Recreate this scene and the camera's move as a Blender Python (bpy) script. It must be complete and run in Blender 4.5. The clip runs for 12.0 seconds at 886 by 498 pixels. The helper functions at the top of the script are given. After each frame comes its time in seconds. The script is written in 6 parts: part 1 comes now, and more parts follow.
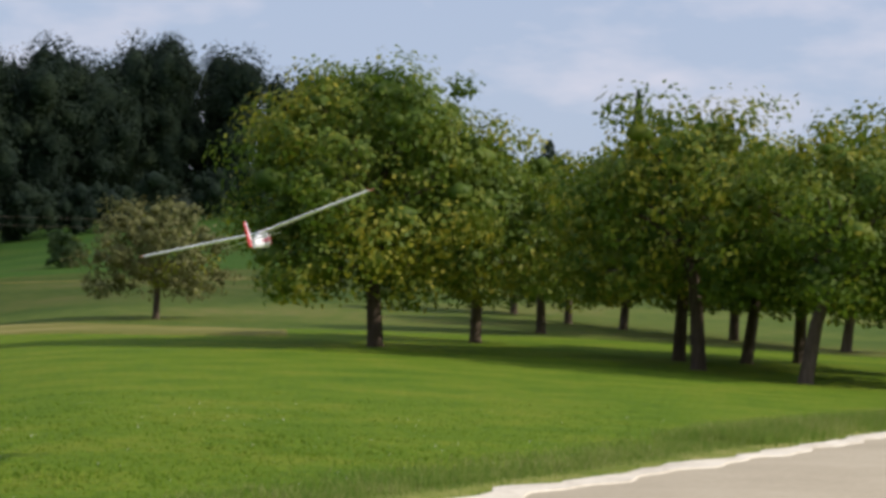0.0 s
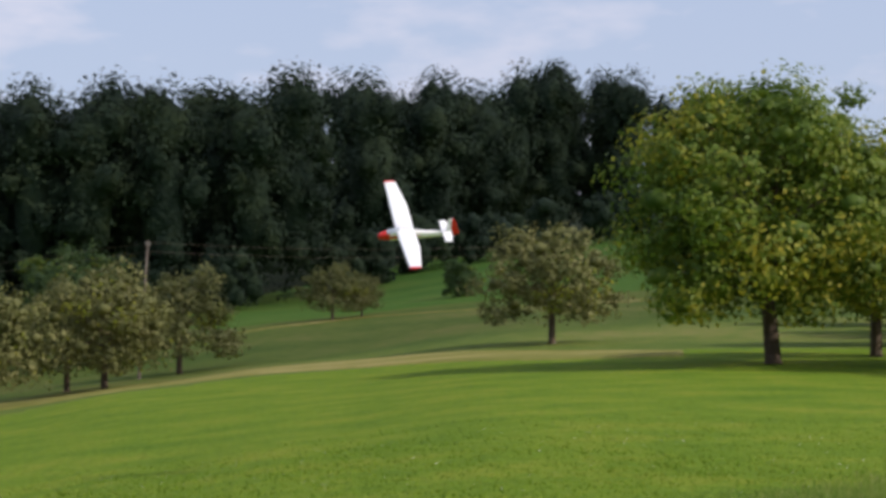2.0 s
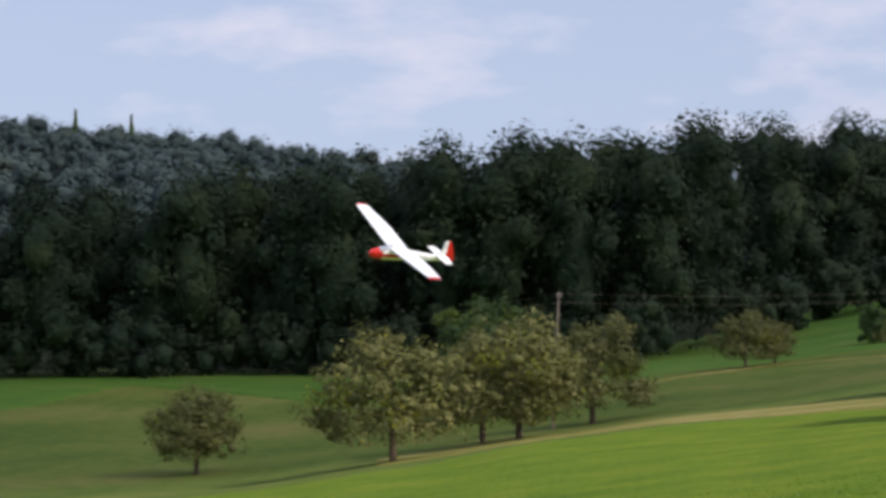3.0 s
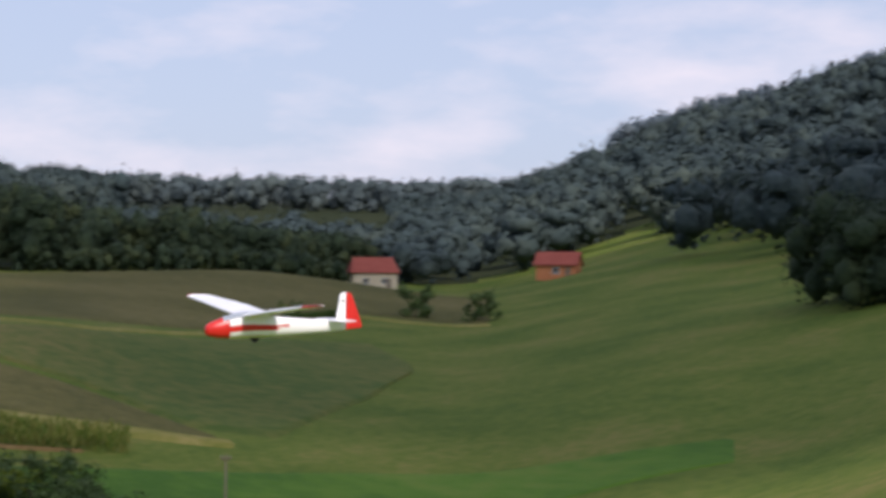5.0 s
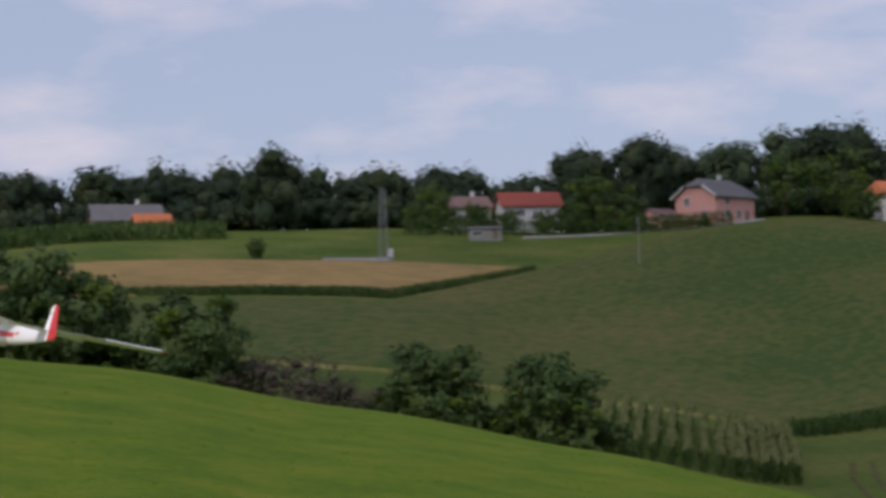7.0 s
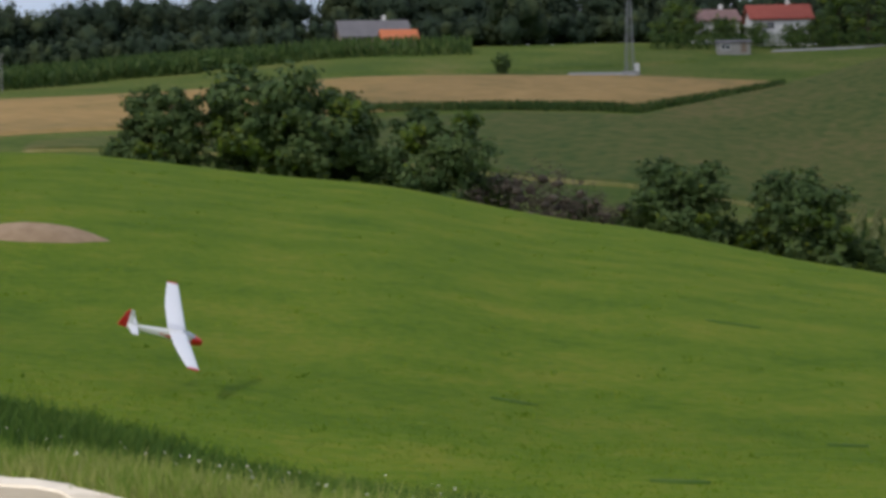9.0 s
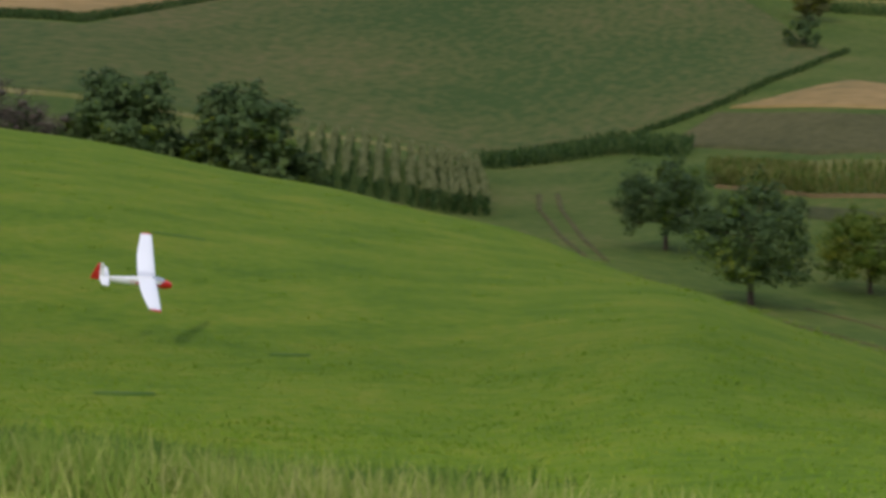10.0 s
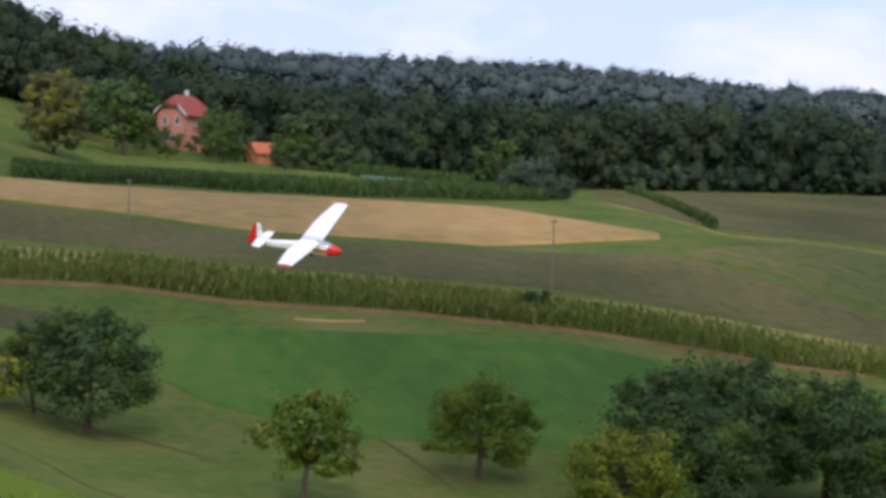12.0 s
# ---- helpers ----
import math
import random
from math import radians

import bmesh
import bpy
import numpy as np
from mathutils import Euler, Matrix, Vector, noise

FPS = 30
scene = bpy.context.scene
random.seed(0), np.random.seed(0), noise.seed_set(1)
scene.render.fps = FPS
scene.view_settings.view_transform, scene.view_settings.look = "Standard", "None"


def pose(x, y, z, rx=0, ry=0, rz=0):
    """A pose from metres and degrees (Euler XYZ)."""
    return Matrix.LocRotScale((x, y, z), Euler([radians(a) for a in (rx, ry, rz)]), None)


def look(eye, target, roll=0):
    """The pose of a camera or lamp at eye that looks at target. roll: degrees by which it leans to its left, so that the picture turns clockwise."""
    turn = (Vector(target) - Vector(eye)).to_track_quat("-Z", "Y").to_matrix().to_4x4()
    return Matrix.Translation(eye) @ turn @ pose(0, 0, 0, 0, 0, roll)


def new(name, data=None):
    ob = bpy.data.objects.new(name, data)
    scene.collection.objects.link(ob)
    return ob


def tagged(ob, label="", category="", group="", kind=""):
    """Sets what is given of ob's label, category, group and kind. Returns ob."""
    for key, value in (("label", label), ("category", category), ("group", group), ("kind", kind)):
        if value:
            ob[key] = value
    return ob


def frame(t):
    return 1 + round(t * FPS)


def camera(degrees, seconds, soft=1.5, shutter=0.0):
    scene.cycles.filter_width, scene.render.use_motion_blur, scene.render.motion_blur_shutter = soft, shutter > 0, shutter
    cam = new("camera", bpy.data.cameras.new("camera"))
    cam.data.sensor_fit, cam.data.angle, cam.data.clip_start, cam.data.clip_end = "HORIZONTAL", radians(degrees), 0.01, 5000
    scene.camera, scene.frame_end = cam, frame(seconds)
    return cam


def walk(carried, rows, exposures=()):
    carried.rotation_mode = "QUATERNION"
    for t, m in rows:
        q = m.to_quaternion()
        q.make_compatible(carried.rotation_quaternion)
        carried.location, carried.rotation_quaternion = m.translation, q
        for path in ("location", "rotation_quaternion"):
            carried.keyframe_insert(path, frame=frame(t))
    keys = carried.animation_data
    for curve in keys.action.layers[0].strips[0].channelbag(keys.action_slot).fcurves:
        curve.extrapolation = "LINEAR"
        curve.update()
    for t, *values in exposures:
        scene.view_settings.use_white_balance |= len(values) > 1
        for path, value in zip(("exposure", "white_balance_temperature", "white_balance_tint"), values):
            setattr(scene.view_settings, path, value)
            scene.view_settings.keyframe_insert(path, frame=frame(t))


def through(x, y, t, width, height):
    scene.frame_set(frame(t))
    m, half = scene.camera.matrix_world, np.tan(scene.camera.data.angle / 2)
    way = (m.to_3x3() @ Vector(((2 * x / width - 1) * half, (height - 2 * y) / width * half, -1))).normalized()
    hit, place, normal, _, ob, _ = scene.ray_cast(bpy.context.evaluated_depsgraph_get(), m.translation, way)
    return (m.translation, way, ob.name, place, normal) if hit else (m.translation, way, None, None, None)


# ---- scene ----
# ------------------------------------------------------------------ the camera and its way
cam = camera(23.93, 12.0, soft=3.6, shutter=0.12)


def head(yaw, pitch, roll):
    """The pose of somebody who stands at the roadside and pans: degrees to the left of +y, up, and lean to the left."""
    return pose(0, 0, 1.6, 90 + pitch, 0, yaw) @ pose(0, 0, 0, 0, 0, roll)


walk(cam, [
    (0.0, head(0.00, 1.61, 2.13)),
    (0.5, head(-0.32, 1.56, 0.81)),
    (1.0, head(0.95, 1.26, 0.83)),
    (1.5, head(6.75, 1.88, 0.43)),
    (2.0, head(10.72, 2.01, -0.03)),
    (2.5, head(14.24, 2.63, -0.82)),
    (3.0, head(21.92, 3.43, -0.72)),
    (3.1, head(23.00, 3.57, -0.77)),
    (3.5, head(27.94, 3.96, -1.02)),
    (3.7, head(30.28, 4.14, -1.05)),
    (4.1, head(36.12, 3.94, -0.83)),
    (4.5, head(44.07, 2.94, -0.27)),
    (4.9, head(53.82, 1.56, 0.33)),
    (5.3, head(65.06, 0.27, 0.66)),
    (5.5, head(71.00, -0.29, 0.70)),
    (5.9, head(82.25, 0.09, -0.22)),
    (6.0, head(86.48, 0.89, -0.78)),
    (6.2, head(92.40, 2.12, -0.93)),
    (6.5, head(102.78, 2.95, -0.68)),
    (6.8, head(108.88, 3.20, -0.97)),
    (7.0, head(112.56, 3.52, -1.34)),
    (7.2, head(116.66, 3.64, -0.95)),
    (7.6, head(122.82, 3.53, -0.93)),
    (8.0, head(125.74, 2.53, -0.93)),
    (8.4, head(125.43, 1.03, -0.99)),
    (8.8, head(121.94, -0.61, -1.14)),
    (9.0, head(119.40, -1.39, -1.24)),
    (9.5, head(113.71, -2.64, -1.16)),
    (10.0, head(104.29, -4.01, -0.31)),
    (10.5, head(96.14, -3.89, 0.68)),
    (11.0, head(90.30, -3.75, 0.62)),
    (11.5, head(83.72, -2.02, 1.77)),
    (12.0, head(77.81, -1.36, 2.15)),
], exposures=[(0.0, -0.28, 6500, 15), (1.5, -0.24, 6500, 16), (2.5, -0.15, 6500, 18), (3.7, -0.18, 6500, 18), (5.5, -0.13, 6500, 21), (6.0, -0.2, 6500, 21), (6.5, -0.45, 6500, 21), (7.2, -0.5, 6500, 20), (8.8, -0.28, 6500, 15), (9.5, -0.12, 6500, 15), (10.5, 0.02, 6450, 18), (11.5, 0.24, 6250, 22), (12.0, 0.18, 6200, 22)])

# ------------------------------------------------------------------ sky and sun
SUN_BEARING, SUN_HEIGHT = 260.0, 41.0
SKY_STRENGTH, SUN_STRENGTH = 0.12, 4.3


def build_light():
    world = bpy.data.worlds.new("sky")
    scene.world = world
    world.use_nodes = True
    nt = world.node_tree
    nt.nodes.clear()
    sky = nt.nodes.new("ShaderNodeTexSky")
    sky.sky_type, sky.sun_disc = "NISHITA", False
    sky.sun_elevation, sky.sun_rotation = radians(SUN_HEIGHT), radians(-SUN_BEARING)
    sky.air_density, sky.dust_density, sky.ozone_density = 1.0, 1.5, 1.0
    # thin drifting clouds, drawn out sideways
    co = nt.nodes.new("ShaderNodeTexCoord")
    mp = nt.nodes.new("ShaderNodeMapping")
    mp.inputs["Scale"].default_value = (3.2, 3.2, 9.5)
    n1 = nt.nodes.new("ShaderNodeTexNoise")
    n1.inputs["Scale"].default_value, n1.inputs["Detail"].default_value, n1.inputs["Roughness"].default_value = 2.6, 7, 0.55
    ramp = nt.nodes.new("ShaderNodeValToRGB")
    ramp.color_ramp.elements[0].position, ramp.color_ramp.elements[1].position = 0.47, 0.80
    ramp.color_ramp.elements[1].color = (0.9, 0.9, 0.9, 1)
    haze = nt.nodes.new("ShaderNodeMixRGB")
    haze.inputs["Fac"].default_value = 0.66
    haze.inputs["Color2"].default_value = (5.2, 6.3, 8.2, 1)
    mix = nt.nodes.new("ShaderNodeMixRGB")
    mix.inputs["Color2"].default_value = (8.4, 8.1, 8.6, 1)
    bg = nt.nodes.new("ShaderNodeBackground")
    bg.inputs["Strength"].default_value = SKY_STRENGTH
    out = nt.nodes.new("ShaderNodeOutputWorld")
    ln = nt.links.new
    ln(co.outputs["Generated"], mp.inputs["Vector"])
    ln(mp.outputs["Vector"], n1.inputs["Vector"])
    ln(n1.outputs["Fac"], ramp.inputs["Fac"])
    ln(ramp.outputs["Color"], mix.inputs["Fac"])
    ln(sky.outputs["Color"], haze.inputs["Color1"])
    ln(haze.outputs["Color"], mix.inputs["Color1"])
    ln(mix.outputs["Color"], bg.inputs["Color"])
    ln(bg.outputs["Background"], out.inputs["Surface"])
    lamp = bpy.data.lights.new("sun", "SUN")
    lamp.energy, lamp.angle, lamp.color = SUN_STRENGTH, radians(0.5), (1.0, 0.94, 0.84)
    b, e = radians(SUN_BEARING), radians(SUN_HEIGHT)
    way = Vector((-math.sin(b) * math.cos(e), math.cos(b) * math.cos(e), math.sin(e)))
    new("sun", lamp).matrix_world = look(way * 100, (0, 0, 0))


def build_shade_clouds():
    """Fair-weather clouds added high up towards the sun, beyond the sky that is seen, to shade the valley, the hillside
    and the woods.
    """
    m = bpy.data.materials.new("shade_cloud_vapour")
    m.use_nodes = True
    nt = m.node_tree
    bs = nt.nodes["Principled BSDF"]
    bs.inputs["Base Color"].default_value, bs.inputs["Roughness"].default_value = (0.9, 0.9, 0.9, 1), 1.0
    clear = nt.nodes.new("ShaderNodeBsdfTransparent")
    puff = nt.nodes.new("ShaderNodeTexNoise")
    puff.inputs["Scale"].default_value, puff.inputs["Detail"].default_value = 0.012, 5
    dense = nt.nodes.new("ShaderNodeValToRGB")
    dense.color_ramp.elements[0].position, dense.color_ramp.elements[1].position = 0.25, 0.75
    dense.color_ramp.elements[0].color, dense.color_ramp.elements[1].color = (0.29, 0.29, 0.29, 1), (0.48, 0.48, 0.48, 1)
    co = nt.nodes.new("ShaderNodeTexCoord")
    mx = nt.nodes.new("ShaderNodeMixShader")
    nt.links.new(co.outputs["Object"], puff.inputs["Vector"])
    nt.links.new(puff.outputs["Fac"], dense.inputs["Fac"])
    nt.links.new(dense.outputs["Color"], mx.inputs[0])
    nt.links.new(clear.outputs[0], mx.inputs[1])
    nt.links.new(bs.outputs[0], mx.inputs[2])
    nt.links.new(mx.outputs[0], nt.nodes["Material Output"].inputs["Surface"])
    high = 1200.0
    along = high / math.tan(radians(SUN_HEIGHT))
    b = radians(SUN_BEARING)
    # bearing and distance of the middle of each shade, half its depth and half its breadth
    for n, (bearing, far, deep, broad) in enumerate(((120.0, 264.0, 240.0, 160.0), (76.0, 324.0, 228.0, 225.0), (26.0, 338.0, 228.0, 240.0))):
        s = radians(bearing)
        cx = -math.sin(s) * far - math.sin(b) * along
        cy = math.cos(s) * far + math.cos(b) * along
        bm = bmesh.new()
        bmesh.ops.create_icosphere(bm, subdivisions=4, radius=1.0)
        for v in bm.verts:
            k = 1 + 0.12 * noise.noise(v.co * 2.3 + Vector((7.0 * n, 0, 0))) + 0.08 * noise.noise(v.co * 5.1)
            x, y = v.co.y * broad * k, v.co.x * deep * k
            v.co = (cx + x * math.cos(s) - y * math.sin(s), cy + x * math.sin(s) + y * math.cos(s), high + v.co.z * (70.0 if v.co.z > 0 else 22.0) * k)
        me = bpy.data.meshes.new("cloud")
        bm.to_mesh(me)
        bm.free()
        me.materials.append(m)
        tagged(new("cloud", me), "unseen white cloud added to shade the valley and woods", "cloud", kind="structure")


build_light()
build_shade_clouds()

# ------------------------------------------------------------------ materials
def material(name, stops, scale=1.0, fine=8.0, rough=0.8, bump=0.0, bump_scale=None, island=0.0, metal=0.0, spread=(0.3, 0.7), stretch=(1, 1, 1), through=0.0, spec=0.3):
    """A surface of two or three colours mixed by broad and fine noise at real size, with relief and, per leaf or piece, a random shade."""
    m = bpy.data.materials.new(name)
    m.use_nodes = True
    nt = m.node_tree
    bs = nt.nodes["Principled BSDF"]
    ln = nt.links.new
    co = nt.nodes.new("ShaderNodeTexCoord")
    mp = nt.nodes.new("ShaderNodeMapping")
    mp.inputs["Scale"].default_value = stretch
    ln(co.outputs["Object"], mp.inputs["Vector"])
    broad, grain = nt.nodes.new("ShaderNodeTexNoise"), nt.nodes.new("ShaderNodeTexNoise")
    broad.inputs["Scale"].default_value, broad.inputs["Detail"].default_value = scale, 5
    grain.inputs["Scale"].default_value, grain.inputs["Detail"].default_value = scale * fine, 6
    for n in (broad, grain):
        ln(mp.outputs["Vector"], n.inputs["Vector"])
    both = nt.nodes.new("ShaderNodeMath")
    both.operation = "MULTIPLY_ADD"
    both.inputs[1].default_value = 0.45
    half = nt.nodes.new("ShaderNodeMath")
    half.operation = "MULTIPLY"
    half.inputs[1].default_value = 0.55
    ln(broad.outputs["Fac"], half.inputs[0])
    ln(grain.outputs["Fac"], both.inputs[0])
    ln(half.outputs[0], both.inputs[2])
    fac = both.outputs[0]
    if island:
        geo = nt.nodes.new("ShaderNodeNewGeometry")
        isl = nt.nodes.new("ShaderNodeMath")
        isl.operation = "MULTIPLY_ADD"
        isl.inputs[1].default_value = island
        off = nt.nodes.new("ShaderNodeMath")
        off.operation = "SUBTRACT"
        off.inputs[1].default_value = island / 2
        ln(fac, off.inputs[0])
        ln(geo.outputs["Random Per Island"], isl.inputs[0])
        ln(off.outputs[0], isl.inputs[2])
        fac = isl.outputs[0]
    ramp = nt.nodes.new("ShaderNodeValToRGB")
    el = ramp.color_ramp.elements
    while len(el) < len(stops):
        el.new(0.5)
    for k, c in enumerate(stops):
        el[k].position = spread[0] + (spread[1] - spread[0]) * k / max(1, len(stops) - 1)
        el[k].color = (*c, 1)
    ln(fac, ramp.inputs["Fac"])
    ln(ramp.outputs["Color"], bs.inputs["Base Color"])
    bs.inputs["Roughness"].default_value = rough
    bs.inputs["Metallic"].default_value = metal
    bs.inputs["Specular IOR Level"].default_value = spec
    if bump:
        relief = nt.nodes.new("ShaderNodeTexNoise")
        relief.inputs["Scale"].default_value, relief.inputs["Detail"].default_value = bump_scale or scale * fine, 5
        ln(mp.outputs["Vector"], relief.inputs["Vector"])
        bm_ = nt.nodes.new("ShaderNodeBump")
        bm_.inputs["Strength"].default_value, bm_.inputs["Distance"].default_value = min(1, bump * 4), bump
        ln(relief.outputs["Fac"], bm_.inputs["Height"])
        ln(bm_.outputs["Normal"], bs.inputs["Normal"])
    if through:
        tr = nt.nodes.new("ShaderNodeBsdfTranslucent")
        ln(ramp.outputs["Color"], tr.inputs["Color"])
        mx = nt.nodes.new("ShaderNodeMixShader")
        mx.inputs[0].default_value = through
        ln(bs.outputs[0], mx.inputs[1])
        ln(tr.outputs[0], mx.inputs[2])
        ln(mx.outputs[0], nt.nodes["Material Output"].inputs["Surface"])
    return m


MEADOW = material("meadow", [(0.062, 0.126, 0.010), (0.116, 0.184, 0.013), (0.190, 0.214, 0.024)], 0.45, 9, 0.9, 0.16, 7.0, spread=(0.32, 0.68), spec=0.06)
GRASS = material("grass_blades", [(0.095, 0.180, 0.010), (0.150, 0.250, 0.014), (0.230, 0.270, 0.030)], 0.08, 6, 0.8, island=0.3, through=0.3)
DRYGRASS = material("dry_grass", [(0.135, 0.240, 0.030), (0.230, 0.310, 0.052), (0.380, 0.380, 0.130)], 0.3, 6, 0.8, island=0.35, through=0.55)
ASPHALT = material("pale_asphalt", [(0.37, 0.31, 0.21), (0.46, 0.39, 0.27), (0.53, 0.46, 0.33)], 0.5, 30, 0.9, 0.012, 60)
CRUMBLE = material("road_edge_gravel", [(0.46, 0.40, 0.30), (0.68, 0.61, 0.48), (0.80, 0.74, 0.61)], 1.2, 10, 0.9, 0.03, 18)
STUBBLE = material("stubble", [(0.235, 0.172, 0.048), (0.355, 0.222, 0.068), (0.450, 0.285, 0.098)], 0.03, 12, 0.95, 0.2, 1.0, spread=(0.36, 0.64))
BROWNCROP = material("brown_green_crop", [(0.080, 0.082, 0.026), (0.115, 0.106, 0.036), (0.152, 0.132, 0.050)], 0.03, 20, 0.95, 0.3, 1.5, spread=(0.38, 0.64), spec=0.08, stretch=(0.7, 1.6, 1))
GREENCROP = material("green_crop", [(0.058, 0.096, 0.020), (0.104, 0.120, 0.030), (0.160, 0.138, 0.046)], 0.014, 34, 0.95, 0.10, 1.2, spread=(0.40, 0.61), spec=0.08, stretch=(0.7, 1.6, 1))
LUSH = material("lush_grass", [(0.050, 0.118, 0.018), (0.074, 0.150, 0.021), (0.108, 0.162, 0.031)], 0.04, 10, 0.95, 0.2, 1.2, spread=(0.38, 0.64), spec=0.08, stretch=(0.7, 1.6, 1))
STRAW = material("straw_verge", [(0.135, 0.150, 0.030), (0.205, 0.190, 0.052), (0.285, 0.240, 0.088)], 0.1, 10, 0.95, 0.2, 1.5, spread=(0.38, 0.64), spec=0.08, stretch=(0.7, 1.6, 1))
PASTURE = material("pasture", [(0.066, 0.108, 0.019), (0.104, 0.140, 0.026), (0.165, 0.160, 0.046)], 0.07, 14, 0.95, 0.15, 2.5, spread=(0.38, 0.64), spec=0.06)
TURNED = material("turned_earth", [(0.056, 0.066, 0.022), (0.080, 0.084, 0.028), (0.108, 0.112, 0.036)], 0.08, 12, 0.95, 0.15, 2.0, spread=(0.38, 0.64), spec=0.06)
RUST = material("dry_stalks", [(0.120, 0.085, 0.030), (0.185, 0.120, 0.048), (0.240, 0.165, 0.070)], 0.2, 8, 0.95, 0.1, 3.0, spec=0.06)
CABBAGE = material("cabbage_rows", [(0.050, 0.110, 0.070), (0.080, 0.150, 0.100)], 0.3, 6, 0.8, 0.1, 2.0)
DARKGRASS = material("dark_grass", [(0.036, 0.088, 0.010), (0.060, 0.128, 0.014), (0.095, 0.155, 0.022)], 0.3, 6, 0.8, island=0.4, through=0.2)
VERGE = material("verge_turf", [(0.120, 0.165, 0.022), (0.200, 0.225, 0.045), (0.300, 0.280, 0.090)], 0.8, 10, 0.9, 0.06, 8, spread=(0.38, 0.64), spec=0.06)
EARTH = material("bare_earth", [(0.24, 0.165, 0.095), (0.34, 0.235, 0.14), (0.43, 0.31, 0.19)], 0.5, 8, 0.95, 0.1, 4)
CORN = material("maize_leaves", [(0.030, 0.070, 0.012), (0.058, 0.112, 0.019), (0.100, 0.145, 0.034)], 0.2, 5, 0.7, island=0.5, through=0.2)
TASSEL = material("maize_tassels", [(0.190, 0.215, 0.070), (0.300, 0.300, 0.120)], 0.2, 5, 0.8, island=0.5, through=0.2)
REED = material("yellowing_maize", [(0.085, 0.140, 0.018), (0.140, 0.180, 0.026), (0.205, 0.200, 0.050)], 0.1, 6, 0.8, island=0.5, through=0.2)
BARK = material("bark", [(0.050, 0.034, 0.022), (0.092, 0.066, 0.044), (0.150, 0.112, 0.078)], 1.5, 8, 0.95, 0.05, 14, stretch=(1, 1, 0.25))
FLOWER = material("flower_heads", [(0.62, 0.60, 0.50), (0.78, 0.76, 0.70)], 5, 4, 0.8)
LEAF = material("fruit_tree_leaves", [(0.044, 0.092, 0.009), (0.116, 0.184, 0.015), (0.255, 0.282, 0.028)], 0.35, 4, 0.6, island=0.16, through=0.38)
YLEAF = material("yellowing_leaves", [(0.110, 0.155, 0.013), (0.250, 0.268, 0.022), (0.430, 0.365, 0.032)], 0.35, 4, 0.6, island=0.16, through=0.38)
GLEAF = material("grey_green_leaves", [(0.078, 0.092, 0.026), (0.155, 0.160, 0.048), (0.250, 0.232, 0.088)], 0.4, 4, 0.7, island=0.16, through=0.25)
DLEAF = material("dark_leaves", [(0.038, 0.076, 0.022), (0.070, 0.120, 0.032), (0.122, 0.166, 0.046)], 0.3, 4, 0.7, island=0.2, through=0.2)
WLEAF = material("willow_leaves", [(0.050, 0.080, 0.050), (0.085, 0.120, 0.075), (0.130, 0.160, 0.100)], 0.4, 4, 0.7, island=0.16, through=0.2)
BLEAF = material("brown_twigs_and_leaves", [(0.060, 0.050, 0.035), (0.105, 0.085, 0.062), (0.150, 0.125, 0.090)], 0.4, 4, 0.8, island=0.5, through=0.2)
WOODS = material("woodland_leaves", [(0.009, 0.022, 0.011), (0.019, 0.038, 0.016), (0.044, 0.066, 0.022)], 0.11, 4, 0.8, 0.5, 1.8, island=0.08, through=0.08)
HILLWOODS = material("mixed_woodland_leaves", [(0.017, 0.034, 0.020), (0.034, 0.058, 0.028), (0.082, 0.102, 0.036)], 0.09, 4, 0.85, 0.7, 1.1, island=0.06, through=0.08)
# haze is mixed into these leaf colours, paler and bluer with distance
FARWOODS = material("far_woodland_painted_haze", [(0.026, 0.044, 0.048), (0.036, 0.057, 0.058), (0.060, 0.080, 0.062)], 0.012, 8, 0.9, 1.0, 0.5, island=0.08)
MISTWOODS = material("hazy_woodland_painted", [(0.048, 0.070, 0.080), (0.062, 0.086, 0.090), (0.090, 0.112, 0.092)], 0.008, 8, 0.9, 1.0, 0.4, island=0.08)
HAZEWOODS = material("farthest_woodland_painted_haze", [(0.070, 0.098, 0.122), (0.085, 0.115, 0.137), (0.105, 0.132, 0.146)], 0.006, 8, 0.9, island=0.12)
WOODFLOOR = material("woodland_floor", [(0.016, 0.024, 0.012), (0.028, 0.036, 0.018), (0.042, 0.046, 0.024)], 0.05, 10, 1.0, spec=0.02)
CONCRETE = material("pale_concrete", [(0.26, 0.25, 0.23), (0.36, 0.35, 0.32)], 0.8, 8, 0.9)

# ------------------------------------------------------------------ the lie of the land
EYE = 1.6
STATIONS = {}


def station(bearing, *pairs):
    """Heights of the ground along one bearing (degrees to the left of +y): distance and height by turns."""
    STATIONS[bearing] = (pairs[0::2], pairs[1::2])


station(-60, 0, 0, 20, 0, 60, 0.5, 200, 4, 400, 12, 1000, 40, 4600, 120)
station(-12, 0, 0, 30, 0, 55, 0.05, 100, 0.8, 200, 4, 300, 10, 500, 20, 1000, 40, 4600, 160)
station(-4, 0, 0, 19, 0, 60, 0.3, 100, 1.2, 200, 5, 300, 13, 500, 22, 1000, 45, 4600, 160)
station(3, 0, 0, 15, 0, 61, 0.4, 90, 0.9, 150, 3.2, 275, 14, 400, 22, 1000, 45, 4600, 200)
station(9, 0, 0, 13, 0, 75, 0.3, 90, 0.6, 150, 2.6, 250, 9, 300, 13, 500, 25, 1000, 60, 4600, 200)
